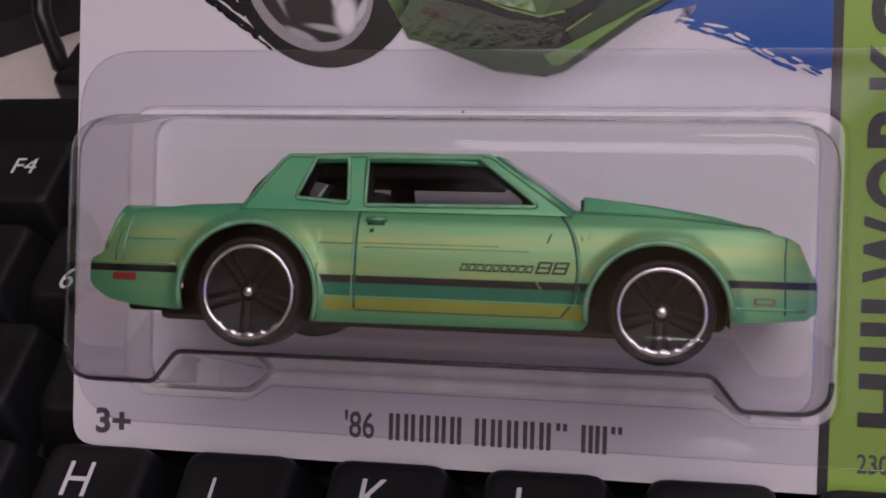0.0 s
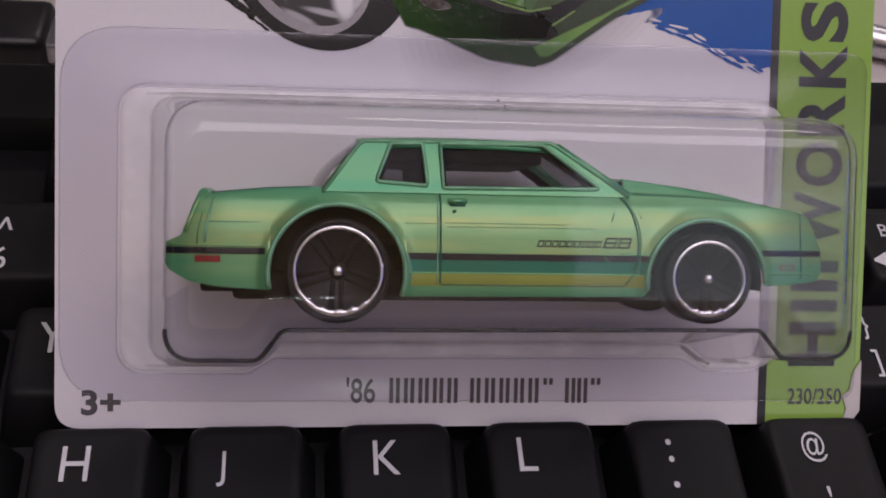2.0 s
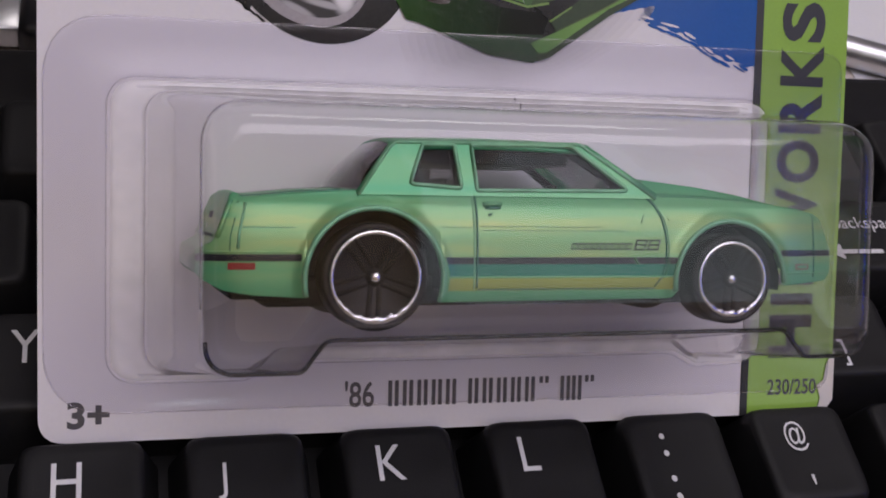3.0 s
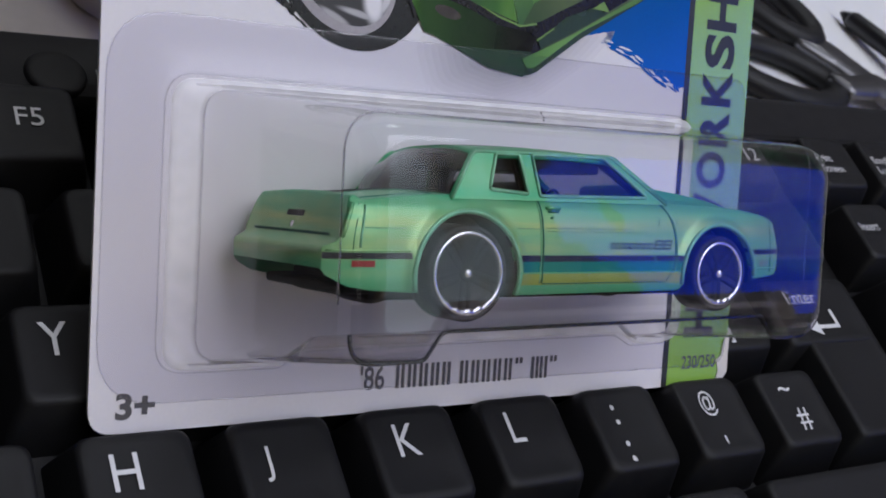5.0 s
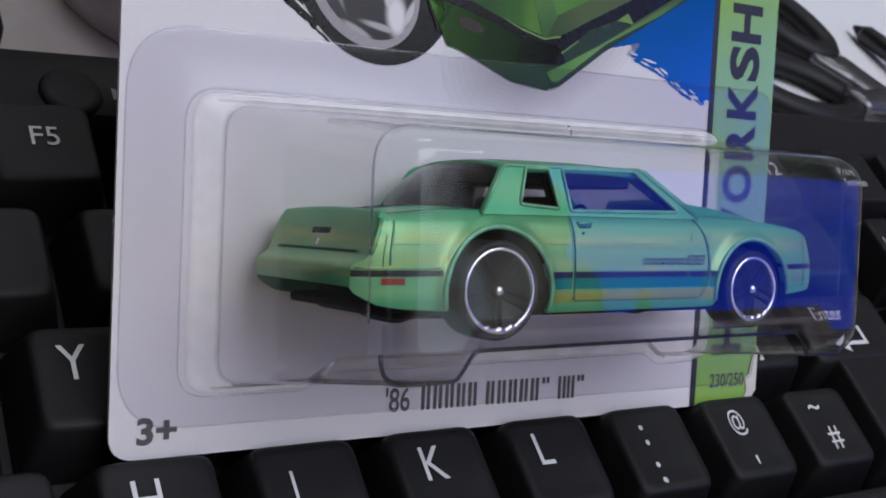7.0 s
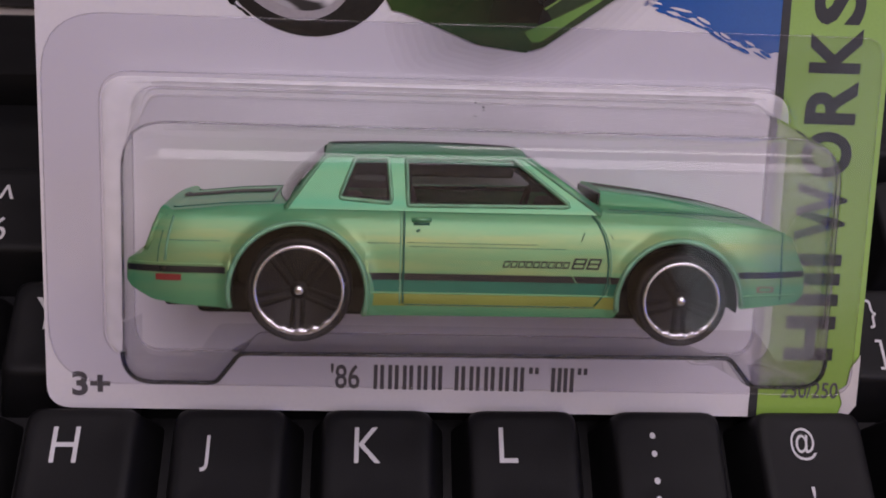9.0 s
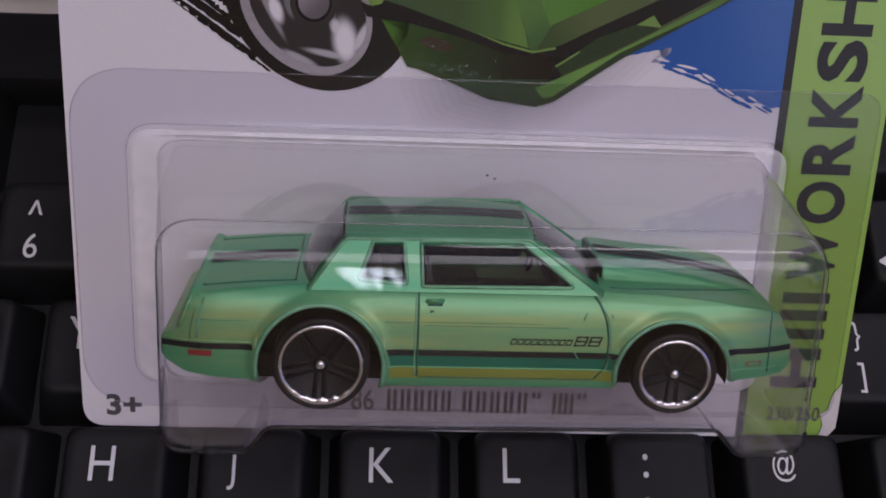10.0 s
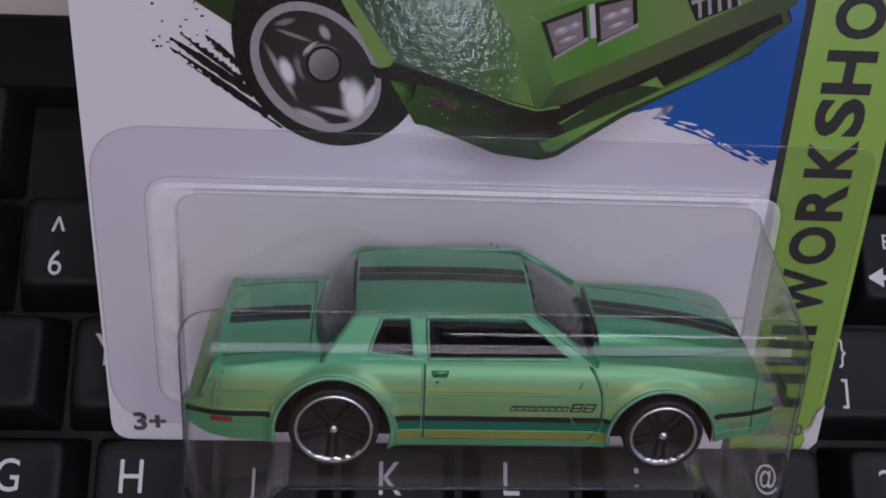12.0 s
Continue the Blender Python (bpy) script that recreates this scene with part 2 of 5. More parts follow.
M_LAMP = mat("rusty_lamp_outline", (0.26, 0.14, 0.09), 0.4, scale=2000, vary=0.2)
M_DUST = mat("dark_dust", (0.02, 0.02, 0.02), 0.9, scale=2000, vary=0.2)
# Dark green for shade drawn into seams, and for a few scratches.
M_SEAM = mat("seam_shade_and_scratch", (0.02, 0.14, 0.09), 0.4, metal=0.3, scale=1500, vary=0.2)
M_BAND = mat("deep_green_band", (0.014, 0.20, 0.12), 0.35, metal=0.4, scale=1500, vary=0.15, coat=0.4)
M_GOLD = mat("yellow_band", (0.32, 0.38, 0.07), 0.35, metal=0.4, scale=1500, vary=0.15, coat=0.4)
M_STRIPE = mat("black_stripe", (0.012, 0.013, 0.016), 0.3, scale=2000, vary=0.3)
M_STRIPE2 = mat("matt_black_stripe", (0.014, 0.016, 0.017), 0.5, scale=2000, vary=0.25, spec=0.25)
M_RED = mat("red_light", (0.28, 0.03, 0.03), 0.3, scale=2000, vary=0.2)
M_TYRE = mat("black_tyre", (0.012, 0.011, 0.012), 0.5, scale=1500, vary=0.25, spec=0.3)
M_SPOKE = mat("black_wheel", (0.008, 0.008, 0.009), 0.32, scale=400, vary=0.15, spec=0.12)
M_CHROME = mat("chrome", (0.90, 0.90, 0.92), 0.24, metal=1.0, scale=2500, vary=0.08)
M_BASE = mat("black_chassis", (0.012, 0.012, 0.013), 0.6, scale=1500, vary=0.25, spec=0.12)
M_SEAT = mat("grey_interior", (0.03, 0.03, 0.033), 0.6, scale=1500, vary=0.15, spec=0.12)
M_SMOKE = clear("smoked_window", (0.30, 0.29, 0.30), 0.22, 1.5)
# Lighter green for worn window trims and for highlights painted on other edges.
M_WORN_LIT = mat("worn_and_highlit_edge", (0.20, 0.47, 0.27), 0.34, metal=0.35, scale=4000, vary=0.5, bump=0.2)
M_PANE = clear("tinted_window", (0.82, 0.80, 0.82), 0.06, 0.15)
M_PANE2 = clear("dark_tinted_window", (0.58, 0.56, 0.59), 0.1, 0.28)
M_CASE = mat("black_keyboard_plastic", (0.0095, 0.0095, 0.0105), 0.5, scale=1200, vary=0.25, bump=0.25, spec=0.35)
M_KEY = mat("black_key_plastic", (0.009, 0.009, 0.010), 0.48, scale=1200, vary=0.3, bump=0.3, spec=0.26)
M_LEGEND = mat("white_legend", (0.72, 0.72, 0.74), 0.5, scale=3000, vary=0.1)
M_LEGEND2 = mat("grey_legend", (0.30, 0.30, 0.32), 0.5, scale=3000, vary=0.1)
M_DESK = mat("cream_desk", (0.66, 0.60, 0.55), 0.5, scale=60, vary=0.06, bump=0.05)
M_PAPER = mat("white_paper", (0.80, 0.80, 0.82), 0.7, scale=200, vary=0.03)
M_BLACK = mat("black_plastic", (0.012, 0.012, 0.014), 0.35, scale=800, vary=0.25)
M_STEEL = mat("dark_steel", (0.18, 0.18, 0.19), 0.35, metal=0.9, scale=800, vary=0.2)
M_SILVER = mat("brushed_silver", (0.62, 0.62, 0.64), 0.3, metal=0.9, scale=900, vary=0.12)
M_USBBLUE = mat("blue_plastic", (0.03, 0.10, 0.50), 0.35, scale=900, vary=0.1)
M_LEAF = mat("green_print", (0.10, 0.34, 0.05), 0.6, scale=150, vary=0.35)
M_TEAL = mat("teal_cloth", (0.05, 0.22, 0.30), 0.8, scale=300, vary=0.2)
M_MOUSE = mat("pale_plastic", (0.76, 0.73, 0.79), 0.3, scale=200, vary=0.05, coat=0.3)
# Tan chosen so the unseen wall warms the flank's reflections.
M_TAN = mat("tan_wall_paint", (0.56, 0.43, 0.23), 0.8, scale=8, vary=0.08, bump=0.1)
M_WALL = mat("wall_paint", (0.36, 0.34, 0.35), 0.8, scale=8, vary=0.06, bump=0.1)
M_WALL2 = mat("dark_brown_wall", (0.07, 0.058, 0.05), 0.8, scale=8, vary=0.1, bump=0.1)
# Fainter tint, imitating the refraction line on the upper edges.
M_LINE = clear("blister_line", (0.78, 0.77, 0.79), 0.08, 2.5)
M_CEIL = mat("ceiling_paint", (0.78, 0.76, 0.75), 0.85, scale=8, vary=0.04)
M_FLOOR = mat("brown_carpet", (0.20, 0.16, 0.14), 0.95, scale=60, vary=0.25, bump=0.4)
M_FRAME = mat("white_window_frame", (0.78, 0.78, 0.78), 0.4, scale=40, vary=0.04)
M_SKYCARD = mat("pale_sky", (0.86, 0.90, 0.95), 0.9, scale=2, vary=0.05, emit=0.4)
M_SCREEN = mat("blue_screen", (0.02, 0.06, 0.9), 0.3, scale=4, vary=0.25, emit=2.4)

# ------------------------------------------------------------------ helpers
MM = 0.001


def part(name, bm, material, parent=None, label="", smooth=True, m=None):
    """Links a bmesh, drawn in millimetres, as one mesh object under its parent."""
    for v in bm.verts:
        v.co *= MM
    me = bpy.data.meshes.new(name)
    for f in bm.faces if smooth is not None else ():
        f.smooth = smooth
    bm.to_mesh(me)
    bm.free()
    for one in material if isinstance(material, (list, tuple)) else [material]:
        me.materials.append(one)
    ob = new(name, me)
    if m is not None:
        ob.matrix_world = m
    if parent is not None:
        ob.parent = parent
    return tagged(ob, label)


def holder(name, m, label, category, group="", kind=""):
    ob = new(name)
    ob.empty_display_size = 0.01
    ob.matrix_world = m
    return tagged(ob, label, category, group, kind)


def grid(rows, closed=False, bm=None, flip=False):
    """A skin over rows of points."""
    bm = bm or bmesh.new()
    vs = [[bm.verts.new(p) for p in row] for row in rows]
    for a, b in zip(vs, vs[1:]):
        n = len(a)
        for i in range(n if closed else n - 1):
            q = [a[i], a[(i + 1) % n], b[(i + 1) % n], b[i]]
            q = [v for k, v in enumerate(q) if v.co not in [w.co for w in q[:k]]]
            if len(q) > 2:
                bm.faces.new(q[::-1] if flip else q)
    return bm, vs


def box(size, at=(0, 0, 0), bevel=0.0, seg=2, taper=None, bm=None):
    """A block with bevelled edges; taper narrows its top by that much on either side in x and y."""
    own = bmesh.new()
    bmesh.ops.create_cube(own, size=1)
    for v in own.verts:
        v.co = Vector([c * s for c, s in zip(v.co, size)])
        if taper and v.co.z > 0:
            v.co.x -= math.copysign(taper[0], v.co.x)
            v.co.y -= math.copysign(taper[1], v.co.y)
    if bevel:
        bmesh.ops.bevel(own, geom=own.edges[:], offset=bevel, segments=seg, affect="EDGES", profile=0.5)
    bmesh.ops.translate(own, verts=own.verts, vec=at)
    return merge(bm, own)


def merge(bm, own):
    if bm is None:
        return own
    me = bpy.data.meshes.new("tmp")
    own.to_mesh(me)
    own.free()
    bm.from_mesh(me)
    bpy.data.meshes.remove(me)
    return bm


def plate(outline, depth, holes=(), place=lambda x, y: (x, y, 0.0), away=(0, 0, 1)):
    """A flat shape with holes, given in two coordinates, with thickness."""
    bm = bmesh.new()
    edges = []
    for loop in (outline, *holes):
        vs = [bm.verts.new(place(*p)) for p in loop]
        edges += [bm.edges.new((a, b)) for a, b in zip(vs, vs[1:] + vs[:1])]
    bmesh.ops.triangle_fill(bm, use_beauty=True, use_dissolve=False, edges=edges)
    bmesh.ops.recalc_face_normals(bm, faces=bm.faces)
    away = Vector(away)
    if bm.faces and sum((f.normal.dot(away) * f.calc_area() for f in bm.faces)) < 0:
        bmesh.ops.reverse_faces(bm, faces=bm.faces)
    if depth:
        made = bmesh.ops.extrude_face_region(bm, geom=bm.faces[:])["geom"]
        bmesh.ops.translate(bm, verts=[g for g in made if isinstance(g, bmesh.types.BMVert)], vec=away * depth)
        bmesh.ops.recalc_face_normals(bm, faces=bm.faces)
    return bm


def rounded(corners, radii, n=6):
    """A closed outline with its corners rounded."""
    out = []
    k = len(corners)
    for i in range(k):
        p, a, b = (Vector(corners[j % k]) for j in (i, i - 1, i + 1))
        r = radii[i] if isinstance(radii, (list, tuple)) else radii
        u, w = (a - p).normalized(), (b - p).normalized()
        half = math.acos(max(-1, min(1, u.dot(w)))) / 2
        cut = min(r / max(0.05, math.tan(half)), 0.49 * (a - p).length, 0.49 * (b - p).length)
        s, e = p + u * cut, p + w * cut
        for j in range(n + 1):
            t = j / n
            out.append(tuple(s * (1 - t) ** 2 + p * 2 * t * (1 - t) + e * t * t))
    return out


def tube(points, radius, sides=8, closed=False, bm=None):
    """A round bar along points. radius may be a list."""
    pts = [Vector(p) for p in points]
    rows = []
    up = Vector((0.13, 0.31, 0.94))
    n = len(pts)
    for i, p in enumerate(pts):
        a, b = (pts[(i - 1) % n], pts[(i + 1) % n]) if closed else (pts[max(0, i - 1)], pts[min(n - 1, i + 1)])
        d = (b - a).normalized()
        u = d.cross(up)
        if u.length < 0.1:
            u = d.cross(Vector((1, 0, 0)))
        u.normalize()
        w = d.cross(u)
        r = radius[i] if isinstance(radius, (list, tuple)) else radius
        rows.append([p + (u * math.cos(t) + w * math.sin(t)) * r for t in [2 * math.pi * k / sides for k in range(sides)]])
    if closed:
        rows.append(rows[0])
    own, vs = grid(rows, closed=True)
    if closed:
        bmesh.ops.remove_doubles(own, verts=own.verts, dist=1e-4)
    else:
        for ring in (vs[0], vs[-1]):
            own.faces.new(ring)
    bmesh.ops.recalc_face_normals(own, faces=own.faces)
    return merge(bm, own)


def lathe(profile, sides=48, axis="y", at=(0, 0, 0), closed=False, bm=None):
    """A turned shape: profile of (radius, along)."""
    rows = []
    for r, z in profile:
        ring = []
        for k in range(sides):
            a = 2 * math.pi * k / sides
            c, s = r * math.cos(a), r * math.sin(a)
            ring.append(Vector({"y": (c, z, s), "x": (z, c, s), "z": (c, s, z)}[axis]) + Vector(at))
        rows.append(ring)
    if closed:
        rows.append(rows[0])
    own, vs = grid(rows, closed=True)
    if closed:
        bmesh.ops.remove_doubles(own, verts=own.verts, dist=1e-5)
    else:
        for ring, (r, z) in ((vs[0], profile[0]), (vs[-1], profile[-1])):
            if r > 1e-3:
                own.faces.new(ring)
        bmesh.ops.remove_doubles(own, verts=own.verts, dist=1e-5)
    bmesh.ops.recalc_face_normals(own, faces=own.faces)
    return merge(bm, own)


def lettering(body, height, squeeze=1.0, bold=0.0, thick=0.05):
    """A bmesh of words in the built-in font, in millimetres, from the lower left, in x and y."""
    c = bpy.data.curves.new("words", "FONT")
    c.body, c.size, c.offset, c.extrude = body, 1.0, bold, 0.0
    c.resolution_u = 4
    ob = new("words", c)
    bpy.context.view_layer.update()
    me = bpy.data.meshes.new_from_object(ob.evaluated_get(bpy.context.evaluated_depsgraph_get()))
    bm = bmesh.new()
    bm.from_mesh(me)
    bpy.data.objects.remove(ob)
    bpy.data.curves.remove(c)
    bpy.data.meshes.remove(me)
    lo = [min(v.co[i] for v in bm.verts) for i in (0, 1)]
    tall = max(v.co.y for v in bm.verts) - lo[1]
    for v in bm.verts:
        v.co = Vector(((v.co.x - lo[0]) / tall * height * squeeze, (v.co.y - lo[1]) / tall * height, 0))
    made = bmesh.ops.extrude_face_region(bm, geom=bm.faces[:])["geom"]
    bmesh.ops.translate(bm, verts=[g for g in made if isinstance(g, bmesh.types.BMVert)], vec=(0, 0, thick))
    bmesh.ops.recalc_face_normals(bm, faces=bm.faces)
    return bm


def spun(bm, m):
    bmesh.ops.transform(bm, matrix=m, verts=bm.verts)
    return bm


def cspline(x, pts):
    """A smooth curve through (x, y) points (monotone in x)."""
    if x <= pts[0][0]:
        return pts[0][1]
    for i in range(len(pts) - 1):
        (x0, y0), (x1, y1) = pts[i], pts[i + 1]
        if x <= x1:
            t = (x - x0) / (x1 - x0)
            return y0 + (y1 - y0) * t
    return pts[-1][1]

# ------------------------------------------------------------------ room
X0, X1, Y0, Y1, Z0, Z1 = -1.95, 1.95, -1.5, 1.9, -0.74, 1.72


def slab(name, lo, hi, material, label, category):
    bm = box([(h - l) * 1000 for l, h in zip(lo, hi)], [(h + l) * 500 for l, h in zip(lo, hi)])
    return tagged(part(name, bm, material, smooth=False), label, category, kind="structure")


slab("floor", (X0, Y0, Z0 - 0.1), (X1, Y1, Z0), M_FLOOR, "brown carpeted floor under the desk", "floor")
slab("ceiling", (X0 - 0.1, Y0 - 0.1, Z1), (X1 + 0.1, Y1 + 0.1, Z1 + 0.1), M_CEIL, "white painted ceiling of the room", "ceiling")
# Unseen wall, kept dark so little light bounces onto the toy's tail.
slab("wall_west", (X0 - 0.1, Y0, Z0), (X0, Y1, Z1), M_WALL2, "unseen wall, dark brown to cut light from the left", "wall")
slab("wall_east", (X1, Y0, Z0), (X1 + 0.1, Y1, Z1), M_WALL, "plain pale painted wall", "wall")
slab("wall_north", (X0, Y1, Z0), (X1, Y1 + 0.1, Z1), M_WALL, "plain pale painted wall behind the desk", "wall")
WX0, WX1, WZ0, WZ1 = 0.04, 0.11, 0.7945, 0.9295
VX0, VX1, VZ0, VZ1 = 0.58, 1.54, 0.85, 1.68
wall = plate([(X0 * 1000, Z0 * 1000), (X1 * 1000, Z0 * 1000), (X1 * 1000, Z1 * 1000), (X0 * 1000, Z1 * 1000)], 100,
             holes=[[(WX0 * 1000, WZ0 * 1000), (WX1 * 1000, WZ0 * 1000), (WX1 * 1000, WZ1 * 1000), (WX0 * 1000, WZ1 * 1000)],
                    [(VX0 * 1000, VZ0 * 1000), (VX1 * 1000, VZ0 * 1000), (VX1 * 1000, VZ1 * 1000), (VX0 * 1000, VZ1 * 1000)]],
             place=lambda x, z: (x, Y0 * 1000, z), away=(0, -1, 0))
# Out of view; its colour works as a warm reflector for the toy.
tagged(part("wall_south", wall, M_TAN, smooth=False), "unseen tan wall for warm reflections, with a small and a wide window", "wall", kind="structure")
win = holder("window_1", pose(0, Y0, 0), "small white-framed window with bright daylight outside", "window", kind="structure")
for i in range(3):
    x = WX0 + (WX1 - WX0) * i / 2
    part("window_frame", box((6, 30, (WZ1 - WZ0) * 1000), (x * 1000, 2, (WZ0 + WZ1) * 500), 3), M_FRAME, win)
for i in range(3):
    z = WZ0 + (WZ1 - WZ0) * i / 2
    part("window_frame", box(((WX1 - WX0) * 1000, 26, 9), ((WX0 + WX1) * 500, 3, z * 1000), 3), M_FRAME, win)
for name, x0, x1, z0, z1, label in (("window_2", VX0, VX1, VZ0, VZ1, "wide white-framed window with pale daylight behind it"),):
    win = holder(name, pose(0, Y0, 0), label, "window", kind="structure")
    for i in range(2):
        part("window_frame", box((20, 30, (z1 - z0) * 1000), ((x0, x1)[i] * 1000, 2, (z0 + z1) * 500), 3), M_FRAME, win)
        part("window_frame", box(((x1 - x0) * 1000, 26, 20), ((x0 + x1) * 500, 3, (z0, z1)[i] * 1000), 3), M_FRAME, win)
# Unseen fittings, added to go with the assumed area lamps.
for name, x, y, wide, deep in (("ceiling_lamp", 0.42, -0.50, 1400, 1200), ("ceiling_lamp", 0.6, 1.35, 1000, 500), ("ceiling_lamp", -0.45, -1.05, 600, 500)):
    fitting = holder(name, pose(x, y, Z1), "unseen white panel added on the ceiling behind an area lamp", "ceiling lamp")
    part("frame", box((wide + 40, deep + 40, 30), (0, 0, -15), 4), M_FRAME, fitting)
sky_card = part("backdrop", box((9000, 10, 6000), (0, -2700, 2000)), M_SKYCARD, smooth=False)
tagged(sky_card, "bright daylight sky outside the window", "sky", kind="structure")
slab("desk", (-0.85, -0.42, -0.03), (0.85, 0.62, 0.0), M_DESK, "cream laminated desk top with a smooth surface", "desk")
for x in (-0.8, 0.8):
    for y in (-0.38, 0.57):
        slab("desk_leg", (x - 0.025, y - 0.025, Z0), (x + 0.025, y + 0.025, -0.031), M_STEEL, "grey metal desk leg standing on the carpet", "desk leg")

# a switched-on screen on the wall side, far to the side of the desk
scr = holder("television", pose(1.149, -0.69, 0.725, 90, 0, 239.0), "black television on a stand showing a plain blue picture", "television")
part("casing", box((440, 500, 30), (0, 0, -18), 6), M_BLACK, scr)
part("screen", box((400, 460, 3), (0, 0, -2), 1), M_SCREEN, scr, "glowing blue screen")
part("stand", box((60, 114, 20), (0, -307, -18), 4), M_BLACK, scr)
part("stand_foot", box((220, 10, 130), (0, -369.5, -18), 4), M_BLACK, scr)
slab("cabinet", (0.88, -1.0, Z0), (1.38, -0.5, 0.35), M_STEEL, "dark cabinet that carries the television", "cabinet")

# ------------------------------------------------------------------ card
card = holder("toy_card", CARD, "white printed card pack, leaning back on the keyboard, one corner torn", "toy packaging")
OUT = rounded([(-53.9, 0), (53.6, 0.3), (53.3, 165), (-54.0, 165)], [3.2, 3.0, 3, 3], 6)
up = lambda x, z: (x, 0.0, z)


def ink(name, outline, material, level, holes=(), label="", parent=None):
    """A flat patch of print on the card's face; level orders the layers."""
    bm = plate(outline, 0.02, holes, place=lambda x, z: (x, -0.02 - 0.03 * level, z), away=(0, -1, 0))
    return part(name, bm, material, parent or card, label, smooth=False)


part("backing_card", plate(OUT, 0.6, place=lambda x, z: (x, -0.02, z), away=(0, 1, 0)), [M_CARD, M_EDGE], card, smooth=False)
rng = random.Random(4)


def ellipse(cx, cz, rx, rz, turn=0.0, a0=0.0, a1=360.0, n=48):
    c, s = math.cos(radians(turn)), math.sin(radians(turn))
    out = []
    for k in range(n + (a1 - a0 < 360)):
        a = radians(a0 + (a1 - a0) * k / n)
        x, z = rx * math.cos(a), rz * math.sin(a)
        out.append((cx + c * x - s * z, cz + s * x + c * z))
    return out


# side band
ink("side_band", rounded([(40.2, 0.25), (53.6, 0.3), (53.3, 165), (40.3, 165)], [0.01, 3.0, 3, 0.01]), M_LIME, 1, label="lime green printed band")
ink("band_edge", [(39.1, 0.25), (40.25, 0.25), (40.35, 165), (39.25, 165)], M_INK, 2, label="dark grey line")
for letter, h0, h1 in (("W", 24.6, 32.2), ("O", 32.9, 38.9), ("R", 39.8, 45.4), ("K", 46.3, 52.0), ("S", 52.4, 57.9), ("H", 58.4, 64.4), ("O", 65.9, 71.9), ("P", 73.2, 78.4)):
    bm = lettering(letter, 6.7, 1.0, 0.036, 0.02)
    wide = max(v.co.x for v in bm.verts)
    for v in bm.verts:
        x, y, z = v.co
        v.co = (49.9 - y, -0.11 - z, h0 + x / wide * (h1 - h0))
    part("lettering", bm, M_INK, card, "dark grey block letter", smooth=False)
for h0, h1 in ((8.3, 10.0), (12.6, 14.4), (15.8, 17.4), (18.6, 20.2), (21.2, 22.8)):
    ink("emblem_bar", [(43.2, h0), (49.9, h0), (49.9, h1), (43.2, h1)], M_INK, 3)
ink("emblem_bar", [(45.9, 9.5), (47.3, 9.5), (47.3, 13.0), (45.9, 13.0)], M_INK, 4)


def words(body, a, h, height, wide, material, bold=0.0):
    bm = lettering(body, height, 1.0, bold, 0.02)
    span = max(v.co.x for v in bm.verts)
    for v in bm.verts:
        x, y, z = v.co
        v.co = (a + x / span * wide, -0.11 - z, h + y)
    return part("lettering", bm, material, card, "dark grey printed characters", smooth=False)


words("3+", -50.6, 1.7, 3.3, 4.9, M_TEXT, 0.034)
words("'86", -17.0, 3.25, 3.4, 3.8, M_TEXT, 0.014)
words("230/250", 43.3, 3.0, 2.25, 7.8, M_TEXT, 0.012)
# the model's name, as plain bars
for a0, a1, n in ((-11.6, -2.0, 5), (-0.9, 8.9, 5), (12.1, 15.4, 2)):
    pitch = (a1 - a0) / n
    for k in range(n):
        x = a0 + pitch * (k + 0.5)
        for x0, x1, z0, z1 in ((x - 0.72, x - 0.2, 3.25, 6.6), (x + 0.14, x + 0.66, 3.25, 6.6)):
            ink("name_bar", [(x0, z0), (x1, z0), (x1, z1), (x0, z1)], M_TEXT, 3)
for x in (9.2, 10.0, 15.7, 16.5):
    ink("name_bar", [(x, 5.7), (x + 0.5, 5.7), (x + 0.5, 6.6), (x, 6.6)], M_TEXT, 3)
# torn corner
tear = [(51.2, 0.25), (51.8, 2.4), (51.2, 4.2), (52.2, 5.0), (52.5, 7.3), (53.6, 9.2), (53.62, 2.2), (52.6, 0.7)]
part("torn_corner", plate(tear, 0.16, place=lambda x, z: (x, -0.1 - 0.25 * max(0, (x - 51.5)) / 2, z), away=(0, -1, 0)), M_TORN, card,
     "torn white paper corner", smooth=False)

# printed picture: blue splash, a green vehicle's nose, a wheel, tyre marks
EDGE = [(18.6, 54.0), (20.7, 54.3), (24.4, 53.5), (27.2, 52.7), (29.2, 52.1), (31.3, 50.6), (33.4, 49.8), (35.7, 49.2), (38.0, 48.7), (39.5, 48.6)]
brush = []
for k in range(60):
    x = 39.5 - 20.9 * k / 59
    brush.append((x, cspline(x, EDGE) + rng.uniform(-0.12, 0.12) + 0.15 * math.sin(x * 2.3)))
ink("blue_splash", brush + [(16.5, 54.6), (20.0, 58.5), (30.0, 67.0), (37.4, 72.5), (38.0, 95), (39.5, 95)], M_BLUE, 1, label="bright blue printed splash")
for k in range(15):
    x = 23.0 + 14.6 * (k / 14) + rng.uniform(-0.3, 0.3)
    slope = -16 if x < 29 else -24
    inside = k % 3 == 0
    z = cspline(x, EDGE) + (rng.uniform(0.25, 0.7) if inside else -rng.uniform(0.25, 0.75))
    ink("ink_fleck", ellipse(x, z, rng.uniform(0.7, 1.5), rng.uniform(0.10, 0.2) if inside else rng.uniform(0.12, 0.26), slope + rng.uniform(-6, 6), n=9), M_CARD if inside else M_BLUE, 3 if inside else 2)
